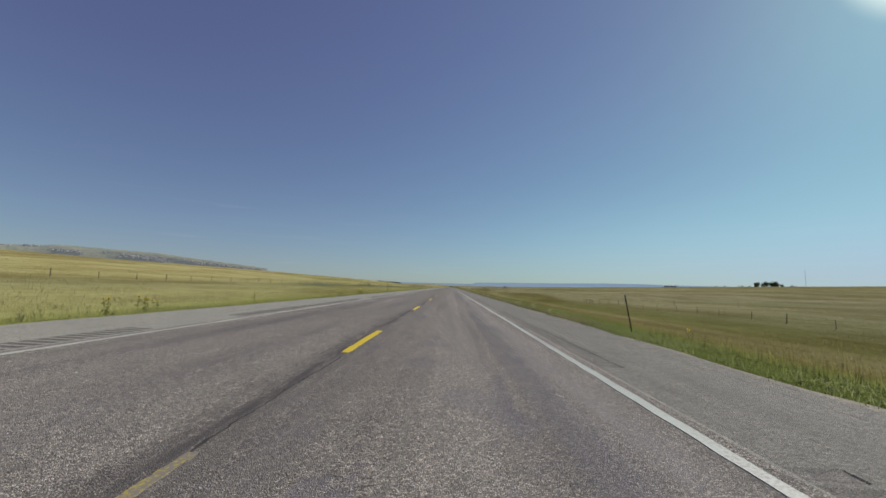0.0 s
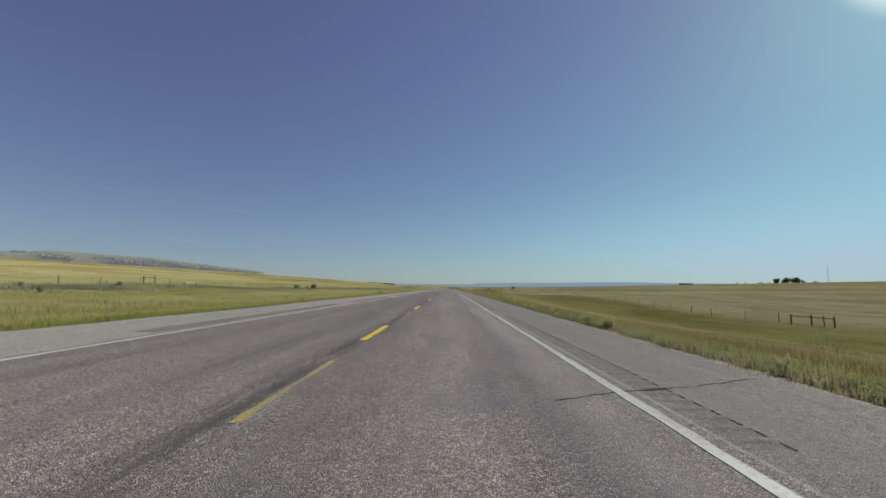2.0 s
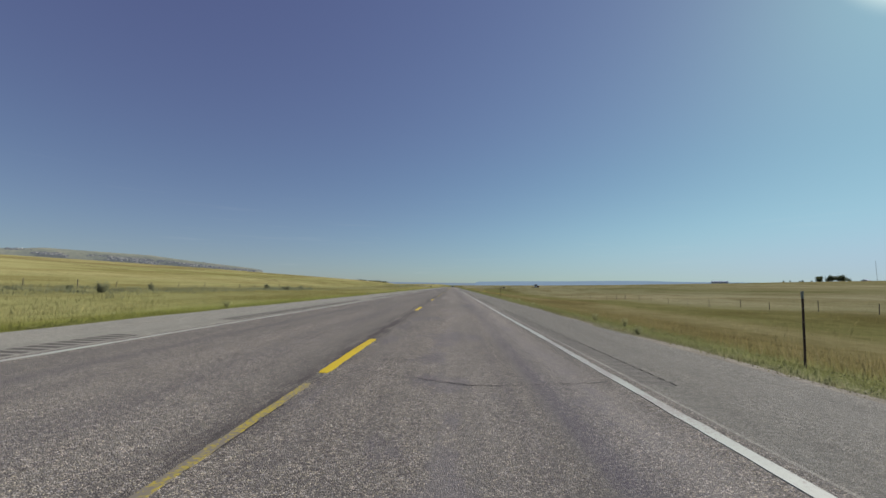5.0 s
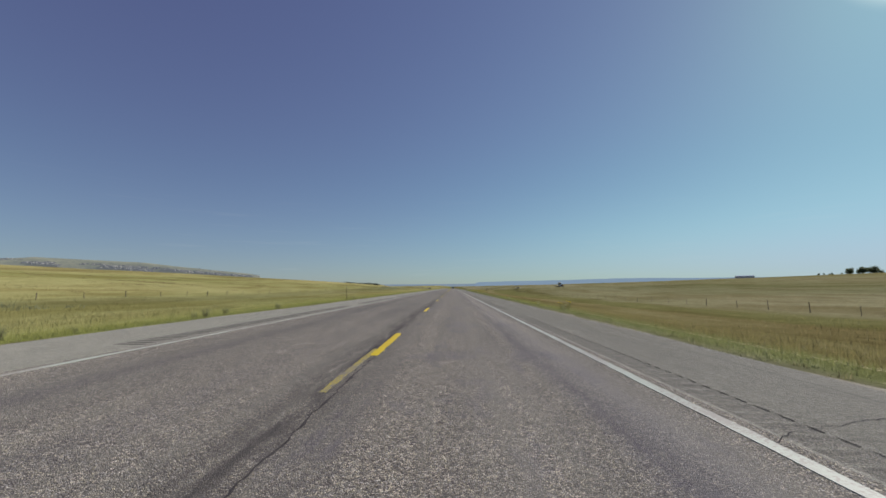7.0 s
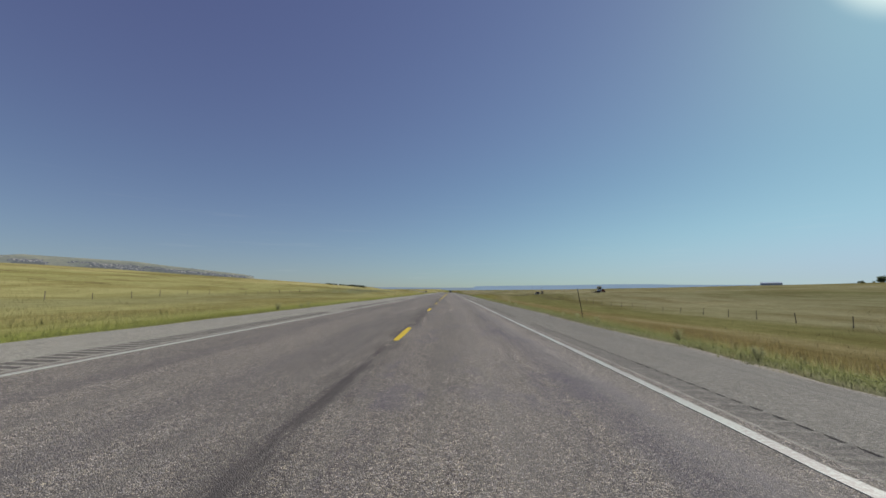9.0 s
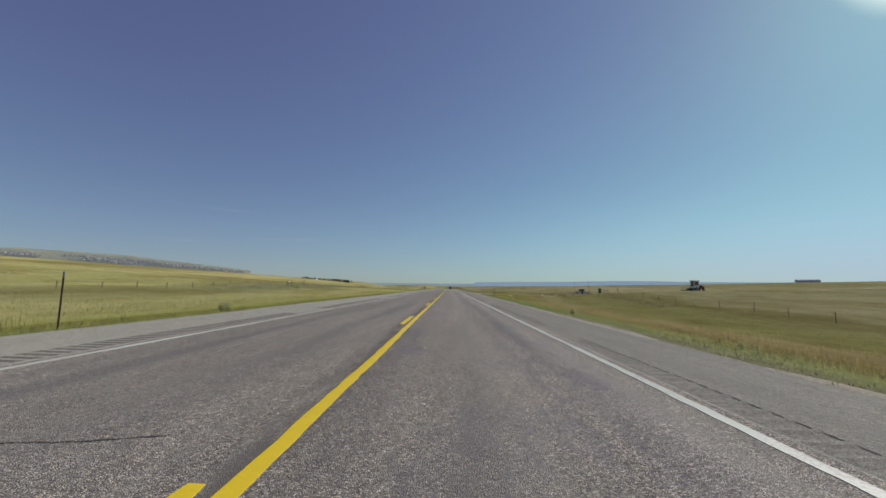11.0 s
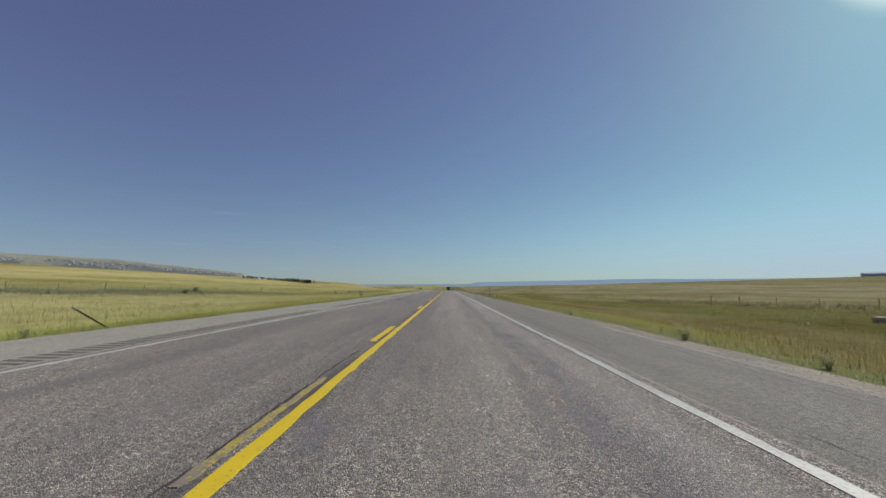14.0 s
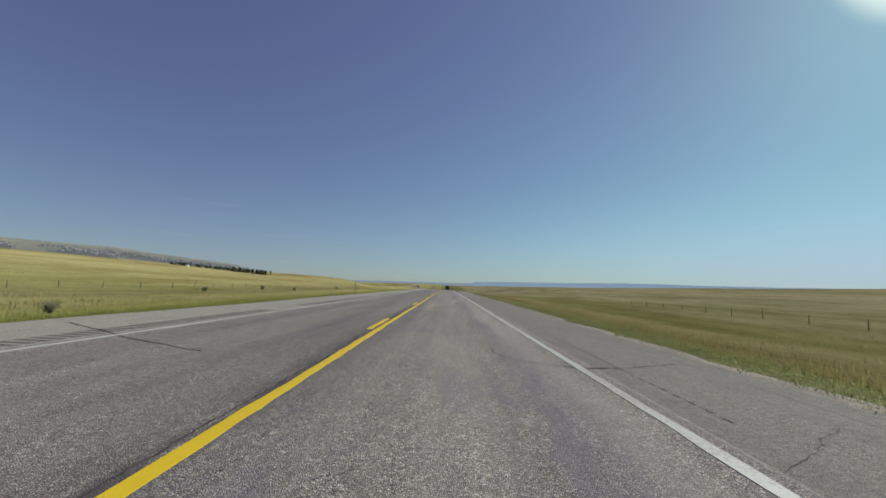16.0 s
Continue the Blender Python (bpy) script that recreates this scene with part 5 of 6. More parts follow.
u, y = scatter(2600, -PL + 0.15, -PL + 1.2, y1=540)
keep = patchy(-u, y, 6, 0.25) & off_drives(-u, y)
tufts("edge_weeds", -u[keep], y[keep], 0.06 + 0.09 * RNG.random(keep.sum()), 0.018, 10, 0.2, VERGE_LEAF, "low dark weeds along the pavement edge", 0.5)
u = np.concatenate([RNG.normal(35.5, 1.6, 900), RNG.normal(33, 1.2, 150)])
y = np.concatenate([RNG.uniform(424, 486, 900), RNG.uniform(380, 404, 150)])
keep = patchy(u, y, 8, -0.4) & off_drives(u, y)
tufts("fence_brush", u[keep], y[keep], 0.3 + 0.35 * RNG.random(keep.sum()), 0.035, 14, 0.6, BRUSH_LEAF, "dark olive brush along the pasture fence", 0.5)

# ================= bushes, weeds, sunflowers =================


def bush(name, size, leaves, leaf, material, label, category, group, seed, squash=0.75, stems=5):
    """Stems fanning from the ground, with leaf faces crowding towards their ends."""
    rng = np.random.default_rng(seed)
    root = thing(name, (0, 0, 0), label, category, group)
    bm = bmesh.new()
    tips = []
    for i in range(stems):
        a = i * 6.283 / stems + rng.uniform(-0.4, 0.4)
        r = size * rng.uniform(0.3, 0.6)
        tip = (r * math.cos(a), r * math.sin(a), size * squash * rng.uniform(0.8, 1.3))
        rod((0, 0, -0.05), tip, 0.02 * size, 0.006 * size, 4, bm)
        tips.append(tip)
    tagged(part("stems", bm, BARK, root), kind="stuff")
    tips = np.array(tips)
    c = tips[rng.integers(0, stems, leaves)] * rng.uniform(0.08, 1.05, (leaves, 1)) ** 0.8
    pts = c + rng.normal(0, size * 0.15, (leaves, 3))
    pts[:, 2] = np.abs(pts[:, 2]) + 0.02
    v, f = clumps(pts, leaf, rng)
    out = pts - np.array([0, 0, size * squash * 0.3])
    out = out / (np.linalg.norm(out, axis=1)[:, None] + 1e-9) + np.array([0, 0, 0.5]) + rng.normal(0, 0.3, pts.shape)
    soften(mesh_object("foliage", v, f, material, root), np.repeat(out, 4, 0))
    return root


def set_down(root, x, y, scale=1.0, turn=0.0, sink=0.03):
    ob = copy_thing(root, pose(x, y, float(land(x, y)) - sink, 0, 0, turn))
    ob.scale = (scale, scale, scale)
    return ob


def drop(root):
    for o in (*root.children_recursive, root):
        bpy.data.objects.remove(o)


sages = [bush("sage_bush", 1.0, 1500, 0.05, SAGE_LEAF, "grey-green sage bush in the roadside grass", "bush", "sage bushes in the verge", s, 0.8, 7) for s in (1, 2, 3)]
weeds = [bush("weed_clump", 0.5, 1000, 0.024, WEED_LEAF, "leafy grey-green weed clump at the pavement edge", "weed", "weeds along the pavement", s, 1.15, 8) for s in (4, 5, 6)]
rr = random.Random(5)
for y0, y1, n, x0, x1, s0, s1 in ((84, 122, 4, -34, -26, 0.3, 0.5), (128, 200, 9, -34, -26, 0.4, 0.8), (205, 232, 5, -33, -27, 0.5, 1.1), (388, 402, 3, -33, -24, 0.4, 0.7), (455, 470, 2, -33, -27, 0.35, 0.6), (520, 600, 6, -34, -26, 0.5, 0.9)):
    for _ in range(n):
        set_down(rr.choice(sages), rr.uniform(x0, x1), rr.uniform(y0, y1), rr.uniform(s0, s1), rr.uniform(0, 360))
for x, y, s in ((-30, 148.5, 1.25), (-12, 134, 0.5), (-11.5, 133, 0.4), (-30, 461, 0.7), (-13, 477, 0.5), (-12, 486, 0.4), (31, 421, 0.5), (24, 424, 0.5), (28, 413.5, 0.5), (21, 413.5, 0.45)):
    set_down(rr.choice(sages), x, y, s, rr.uniform(0, 360))
for a, b, n, lo, hi in ((20, 34, 4, 6.6, 7.0), (40, 76, 14, 6.55, 6.9), (76, 110, 12, 6.7, 7.6), (110, 140, 10, 6.7, 7.8), (140, 330, 34, 6.7, 8.0), (330, 392, 8, 7.4, 8.6), (418, 520, 7, 6.9, 8.2)):
    for _ in range(n):
        y = rr.uniform(a, b)
        x = rr.uniform(lo, hi)
        set_down(rr.choice(weeds), x, y, rr.uniform(0.3, 0.6), rr.uniform(0, 360))
for _ in range(46):
    y = rr.uniform(-2, 520)
    if not 392 < y < 418:
        set_down(rr.choice(weeds), rr.uniform(-9.5, -7.2), y, rr.uniform(0.25, 0.6), rr.uniform(0, 360))
for x, y, s in ((7.9, 286.2, 0.4), (8.2, 287.0, 0.35), (7.7, 288.1, 0.35), (7.5, 464.5, 0.55), (7.3, 465.2, 0.45)):
    set_down(rr.choice(weeds), x, y, s, rr.uniform(0, 360))
for root in sages + weeds:
    drop(root)


def sunflower(seed, heads):
    rng = np.random.default_rng(seed)
    root = thing("sunflower", (0, 0, 0), "wild sunflower plant with yellow flower heads in the verge grass", "sunflower", "wild sunflowers in the verge")
    stem = bmesh.new()
    leaves = []
    tops = []
    for i in range(heads):
        a = rng.uniform(0, 6.28)
        h = rng.uniform(0.6, 1.0)
        top = Vector((0.28 * math.cos(a) * (i > 0), 0.28 * math.sin(a) * (i > 0), h))
        rod((0, 0, -0.03), top, 0.012, 0.007, 5, stem)
        tops.append(top)
        leaves += [tuple(top * rng.uniform(0.15, 0.85) + Vector(rng.normal(0, 0.06, 3))) for _ in range(14)]
    part("stem", stem, VERGE_LEAF, root)
    v, f = clumps(leaves, 0.06, rng, 0.6)
    soften(mesh_object("leaves", v, f, VERGE_LEAF, root), np.repeat(rng.normal(0, 0.4, (len(leaves), 3)) + (0, 0, 1), 4, 0))
    for top in tops:
        face = Vector((rng.uniform(-0.5, 0.5), -0.9, 0.35)).normalized()
        q = face.to_track_quat("Z", "Y").to_matrix()
        pv, pf = [], []
        for k in range(14):
            a = k * 6.283 / 14
            for r, da, lift in ((0.035, 0.0, 0), (0.06, 0.16, 0.008), (0.095, 0.0, 0.002), (0.06, -0.16, 0.008)):
                pv.append(top + q @ Vector((r * math.cos(a + da), r * math.sin(a + da), lift)))
            pf.append(tuple(range(4 * k, 4 * k + 4)))
        head = mesh_object("flower_head", pv, pf, PETAL, root)
        bm = ball((0, 0, 0), 0.032, sub=2, squash=(1, 1, 0.35))
        bmesh.ops.transform(bm, matrix=Matrix.Translation(top) @ q.to_4x4(), verts=bm.verts)
        part("seed_disc", bm, SEED_DISC, head)
    return root


flowers = [sunflower(s, h) for s, h in ((21, 1), (22, 2), (23, 3))]
for i, (x, y) in enumerate(((9.6, 13.0), (8.2, 103.2), (8.4, 113.0), (7.9, 121), (7.8, 126.4), (7.7, 132.5), (9.3, 120), (8.4, 108), (7.8, 200.9), (8.0, 197), (7.9, 374.6), (8.6, 372), (8.7, 60), (8.3, 231.4), (8.5, 230.8), (8.6, 260.0), (8.3, 393.1), (-7.7, 39.6), (-8.0, 39.9), (-7.5, 39.3), (-10.5, 41.6), (-10.2, 41.9), (-11, 40.4), (-8.6, 12.6), (-8.2, 11.8), (-8.8, 13.4), (-8.0, 10.5), (-8.6, 19.8), (-12, 87.5), (-12, 91), (-10.8, 477), (-10.5, 477.5))):
    set_down(flowers[i % 3], x, y, 0.56 + 0.2 * ((i * 7) % 5) / 5, i * 77 % 50 - 25)
for root in flowers:
    drop(root)

# ================= posts, fences, braces =================


def marker_post(x, y, lean=(0, 0), tall=1.42, label="rusty steel delineator post standing in the verge"):
    """A U-channel steel post with a painted top and bolt holes."""
    root = thing("marker_post", (x, y, float(land(x, y))), label, "post", "steel posts along the verge", 8)
    root.rotation_euler = (radians(lean[0]), radians(lean[1]), radians(8))
    root.scale = (0.72, 0.72, 1)
    bm = block((-0.014, -0.006, -0.4), (0.014, 0.004, tall))
    for s in (-1, 1):
        block((s * 0.014 - 0.003, -0.026, -0.4), (s * 0.014 + 0.003, 0.002, tall), bm=bm)
        block((s * 0.022 - 0.008, -0.028, -0.4), (s * 0.022 + 0.008, -0.026, tall), bm=bm)
    part("channel", bm, RUST, root)
    bm = block((-0.026, -0.032, tall - 0.13), (0.026, 0.008, tall + 0.01), 0.004)
    part("painted_top", bm, TOP_PAINT, root, "grey painted top")
    for h in (0.55, 0.85, 1.1):
        part("bolt", rod((0, -0.006, h), (0, -0.02, h), 0.012, sides=6), GREY_STEEL, root)
    return root


marker_post(7.9, 13.4, (4, -12), 1.3, "leaning rusty steel delineator post in the verge")
for x, y in ((8.0, 107), (8.2, 155), (7.6, 196.4), (7.3, 395), (6.95, 414.9), (7.4, 469.5), (8.5, 560), (-7.9, 58), (-8.5, 154), (-10.0, 247.8), (-8.5, 334), (-8.6, 516)):
    marker_post(x, y, (rr.uniform(-1.5, 1.5), rr.uniform(-1.5, 1.5)))
marker_post(7.35, 377.4, (0, -2.5), 1.4)
marker_post(8.6, 287.4, (0, -9), 1.68)
marker_post(-8.4, 424.3, (0, -58), 1.15, "bent steel delineator post leaning far over in the grass")


def wooden_post(h, r, seed):
    rng = np.random.default_rng(seed)
    bm = rod((0, 0, -0.4), (0.02, 0.01, h), r, r * 0.85, 9)
    for v in bm.verts:
        v.co += Vector(rng.normal(0, r * 0.09, 3))
    return bm


def fence(x, ys, label, seed, tall=1.0):
    r = random.Random(seed)
    root = thing("pasture_fence", (x, ys[0], float(land(x, ys[0]))), label, "fence")
    meshes = []
    for k in range(4):
        p = part("fence_post", wooden_post((1.0, 1.12, 0.92, 1.15)[k] * tall, (0.036, 0.045, 0.032, 0.038)[k], seed + k), OLD_WOOD, root)
        meshes.append(p)
    for i, y in enumerate(ys):
        p = meshes[i] if i < 4 else meshes[r.randrange(4)].copy()
        if i >= 4:
            scene.collection.objects.link(p)
            p.parent = root
        xx = x + r.uniform(-0.15, 0.15)
        yy = y + r.uniform(-0.4, 0.4)
        p.matrix_basis = pose(xx - x, yy - ys[0], float(land(xx, yy)) - float(land(x, ys[0])), r.uniform(-4, 4), r.uniform(-4, 4), r.uniform(0, 360))
    return root


fence(36, [y for y in np.arange(-10, 690, 5.0) if not 406.5 < y < 427], "weathered wooden posts of a pasture fence in dry grass", 31, 0.9)
fence(-36, [y for y in np.arange(-10, 690, 5.0) if not 407 < y < 415], "weathered wooden posts of a pasture fence on the grassy slope", 41, 0.66)


cross = fence(40, [86.0], "weathered posts of a cross fence running into the pasture", 47)
cross_posts = [c for c in cross.children]
for i, c in enumerate(cross_posts):
    px, py = ((40, 86), (47, 79.5), (47, 99), (55, 73))[i]
    c.matrix_basis = pose(px - 40, py - 86.0, float(land(px, py)) - float(land(40, 86.0)), 2 * i - 3, 3 - 2 * i, 40 * i)


def brace(x, y, length, turn, h=1.25, posts=2, rail=OLD_WOOD, label="weathered wooden H-brace of a pasture fence"):
    """Two or three stout posts with a rail near their tops, across the fence line's own run."""
    root = thing("fence_brace", (x, y, float(land(x, y))), label, "fence brace", "fence braces", turn)
    for i in range(posts):
        d = length * i / (posts - 1)
        wx, wy = x + d * math.cos(radians(turn)), y + d * math.sin(radians(turn))
        p = part("post", wooden_post(h + 0.08 * (i % 2), 0.075, 70 + i), OLD_WOOD, root)
        p.location = (d, 0, float(land(wx, wy)) - float(land(x, y)))
    bm = rod((0.05, 0, h * 0.8), (length - 0.05, 0, h * 0.8), 0.05, 0.045, 8)
    part("rail", bm, rail, root)
    return root


brace(36, 94.2, 4.4, 90, 0.95, 3)
brace(36, 410.2, 2.2, 90, 0.6)
brace(31.5, 423.15, 1.8, 0, 1.15, label="weathered wooden brace of a ranch gateway")
brace(-36, 105.7, 1.8, 90, 0.9)
brace(-36, 113.0, 2.5, 90, 0.5, rail=PALE_WOOD, label="low wooden brace with a bleached rail")
brace(-36, 412.4, 2.3, 90, 0.75, rail=PALE_WOOD, label="wooden fence brace with a bleached white rail")
for x, y in ((-36, 421.5), (-35.8, 422.2)):
    p = thing("gate_post", (x, y, float(land(x, y))), "tall weathered wooden gate post", "post", "gate posts")
    part("shaft", wooden_post(1.0, 0.08, int(y)), OLD_WOOD, p)


def mailbox():
    x, y = 37.4, 418.6
    root = thing("mailbox", (x, y, float(land(x, y))), "dark mailbox on a stacked timber stand by the driveway", "mailbox", turn=20)
    root.scale = (0.82, 0.82, 1.0)
    for k in range(7):                                    # a crib of stacked timbers
        for s in (-1, 1):
            lo, hi = ((-0.31, s * 0.22 - 0.07, k * 0.185 - 0.2), (0.31, s * 0.22 + 0.07, k * 0.185 - 0.02)) if k % 2 else ((s * 0.22 - 0.07, -0.31, k * 0.185 - 0.2), (s * 0.22 + 0.07, 0.31, k * 0.185 - 0.02))
            part("timber", block(lo, hi, 0.012), OLD_WOOD, root)
    part("top_board", block((-0.34, -0.34, 1.09), (0.34, 0.34, 1.14), 0.01), OLD_WOOD, root)
    bm = block((-0.24, -0.26, 1.14), (0.48, 0.2, 1.36), 0.02)
    bmesh.ops.create_cone(bm, cap_ends=True, segments=16, radius1=0.23, radius2=0.23, depth=0.72, matrix=pose(0.12, -0.03, 1.34, 0, 90, 0))
    box_part = part("box", bm, DARK_STEEL, root, "dark steel box with a rounded top")
    part("door", block((-0.265, -0.23, 1.17), (-0.242, 0.17, 1.5), 0.008), DARK_STEEL, box_part)
    part("flag", block((-0.1, -0.285, 1.3), (-0.03, -0.262, 1.6), 0.006), RED_PAINT, box_part)
    px, py = 35.0, 419.2
    post = thing("gate_post", (px, py, float(land(px, py))), "short weathered post beside the driveway", "post", "gate posts")
    part("shaft", wooden_post(0.95, 0.09, 91), OLD_WOOD, post)
    board = thing("fallen_board", (px + 0.1, py - 0.15, float(land(px, py))), "bleached white board leaning on a short post", "board", turn=-25)
    part("plank", block((-0.05, -0.02, 0.0), (1.15, 0.02, 0.16), 0.006, m=pose(0, 0, 0.62, 0, 24, 0)), PALE_WOOD, board)


mailbox()

# ================= ranch things beyond the fence =================


def tank(root, c, length, r, turn, material, label):
    """A lying tank with domed ends on two cradles."""
    m = Matrix.Translation(c) @ pose(0, 0, 0, 0, 0, turn)
    bm = bmesh.new()
    bmesh.ops.create_uvsphere(bm, u_segments=20, v_segments=14, radius=r, matrix=pose(0, 0, 0, 0, 90, 0))
    for v in bm.verts:
        if abs(v.co.x) > 0.02:
            v.co.x = math.copysign(length / 2 - r * 0.35 + abs(v.co.x) * 0.35, v.co.x)
    bmesh.ops.transform(bm, matrix=m, verts=bm.verts)
    body = part("tank", bm, material, root, label)
    body.data.polygons.foreach_set("use_smooth", [True] * len(body.data.polygons))
    for s in (-1, 1):
        part("cradle", block((s * length * 0.3 - 0.06, -r * 0.8, -r - 0.35), (s * length * 0.3 + 0.06, r * 0.8, -r * 0.55), m=m), DARK_STEEL, body)
    part("filler_cap", rod(m @ Vector((0, 0, r * 0.9)), m @ Vector((0, 0, r + 0.12)), 0.12), GREY_STEEL, body)


def fuel_station():
    x, y = 41.05, 441.5
    root = thing("fuel_station", (x, y, float(land(x, y)) - 0.38), "ranch fuel stand with cream tanks below a dark overhead tank", "fuel tanks", turn=-38)
    root.scale = (0.78, 0.78, 0.9)
    tank(root, (-1.35, 0, 1.1), 1.8, 0.40, 0, CREAM, "chalky cream-painted tank")
    tank(root, (1.35, 0, 1.1), 1.7, 0.40, 0, CREAM, "chalky cream-painted tank")
    tank(root, (-0.35, 0.35, 1.86), 2.0, 0.28, 0, DARK_STEEL, "dark upper tank")
    for sx in (-2.0, -0.75, 0.75, 2.0):
        part("stand_leg", rod((sx, 0, -0.3), (sx, 0, 0.82), 0.05), DARK_STEEL, root)
    for sx in (-1.1, 0.4):
        part("trestle_leg", rod((sx, 0.35, -0.3), (sx, 0.35, 1.62), 0.05), DARK_STEEL, root)
    part("trestle_beam", block((-1.3, 0.15, 1.52), (0.6, 0.55, 1.62), 0.02), OLD_WOOD, root)
    part("pump", block((-0.32, -0.2, -0.1), (0.26, 0.2, 1.5), 0.03), DARK_STEEL, root, "dark fuel pump cabinet")
    for px in (-2.75, 2.45):
        part("bollard", block((px - 0.1, -0.2, -0.2), (px + 0.1, 0.0, 1.35), 0.02), OLD_WOOD, root)


fuel_station()
for x, y, h in ((38.6, 441.3, 3.65), (43.0, 441.8, 3.35)):
    p = thing("yard_lamp", (x, y, float(land(x, y))), "slim dark yard lamp pole beside the fuel tanks", "lamp pole", "yard lamps")
    part("pole", rod((0, 0, -0.2), (0.05, 0, h), 0.03, 0.022), RUST, p)
    head = bmesh.new()
    block((-0.17, -0.1, h - 0.02), (0.17, 0.1, h + 0.07), 0.025, head)
    part("lamp_head", head, DARK_STEEL, p)
for x, y, s in ((28.2, 437.6, 0.34), (31.4, 435.0, 0.4)):
    c = thing("culvert_end", (x, y, float(land(x, y))), "flat tan concrete culvert end lying in the ditch grass", "culvert", "culvert ends", 12)
    bm = block((-0.9 * s, -0.4, 0.08), (0.9 * s, 0.4, 0.3), 0.05)
    block((-0.75 * s, -0.35, -0.3), (-0.45 * s, 0.35, 0.12), 0.02, bm)
    block((0.45 * s, -0.35, -0.3), (0.75 * s, 0.35, 0.12), 0.02, bm)
    part("slab", bm, SANDSTONE, c)


def wheel(root, c, r, w, side=(1, 0, 0)):
    a = Vector(c)
    d = Vector(side) * w / 2
    tyre = part("wheel", rod(a - d, a + d, r, r, 20), RUBBER, root)
    part("rim", rod(a - d * 1.1, a + d * 1.1, r * 0.55, r * 0.5, 14), GREY_STEEL, tyre)


def swather():
    x, y = 59.5, 417.5
    z = float(land(x, y))
    root = thing("swather", (x, y, z), "old white-cabbed swather parked in the pasture grass", "farm machine", turn=8)
    bm = block((-0.9, -0.8, 0.9), (0.9, 0.9, 1.15), 0.03)
    part("cab_floor", bm, WHITE_PAINT, root)
    bm = bmesh.new()
    for sx in (-0.85, 0.85):
        for sy in (-0.75, 0.85):
            block((sx - 0.07, sy - 0.07, 1.1), (sx + 0.07, sy + 0.07, 2.95), 0.015, bm)
    for z0 in (1.12, 2.9):
        block((-0.9, -0.82, z0 - 0.04), (0.9, -0.7, z0 + 0.04), 0.01, bm)
        block((-0.9, 0.8, z0 - 0.04), (0.9, 0.92, z0 + 0.04), 0.01, bm)
    cab = part("cab_frame", bm, WHITE_PAINT, root, "chalky white cab frame")
    part("front_panel", block((-0.9, -0.84, 1.1), (0.9, -0.72, 1.75), 0.02), WHITE_PAINT, cab)
    part("side_panel", block((-0.93, -0.68, 1.1), (-0.82, 0.76, 1.55), 0.02), WHITE_PAINT, cab)
    part("roof", block((-1.1, -1.0, 2.93), (1.1, 1.1, 3.16), 0.06), WHITE_PAINT, cab)
    root.scale = (0.68, 0.7, 0.86)
    for lo, hi in (((-0.78, -0.78, 1.75), (0.78, -0.76, 2.93)), ((-0.86, -0.68, 1.55), (-0.84, 0.78, 2.93)), ((0.84, -0.68, 1.2), (0.86, 0.78, 2.93)), ((-0.78, 0.84, 1.5), (0.78, 0.86, 2.93))):
        part("window", block(lo, hi), GLASS, cab)
    bm = block((0.95, -0.8, 0.75), (3.0, 0.95, 1.65), 0.12)
    block((1.3, -0.5, 1.6), (2.4, 0.6, 1.85), 0.08, bm)
    eng = part("engine_body", bm, RED_PAINT, root, "dark rusty red engine housing")
    part("exhaust", rod((1.5, 0.3, 1.8), (1.5, 0.3, 2.4), 0.05), DARK_STEEL, eng)
    bm = block((-3.9, -2.0, 0.25), (-1.3, 2.2, 0.42), 0.02)
    block((-1.5, -2.0, 0.3), (-1.3, 2.2, 1.0), 0.02, bm)
    rod((-3.6, -1.9, 0.85), (-3.6, 2.1, 0.85), 0.05, bm=bm)
    for i in range(6):
        a = i * 1.047
        rod((-3.6 + 0.45 * math.cos(a), -1.9, 0.85 + 0.45 * math.sin(a)), (-3.6 + 0.45 * math.cos(a), 2.1, 0.85 + 0.45 * math.sin(a)), 0.03, bm=bm, sides=6)
    for sy in (-1.0, 1.2):
        block((-1.4, sy - 0.08, 0.6), (0.2, sy + 0.08, 0.85), 0.02, bm)
    part("cutting_header", bm, DARK_STEEL, root, "low dark cutting platform with a reel")
    for c, r in (((-0.2, -1.15, 0.62), 0.66), ((-0.2, 1.3, 0.62), 0.66), ((2.5, -0.9, 0.42), 0.42), ((2.5, 1.05, 0.42), 0.42)):
        wheel(root, c, r, 0.38, (0, 1, 0))


swather()

# ================= far farm, barn, mast, trees =================


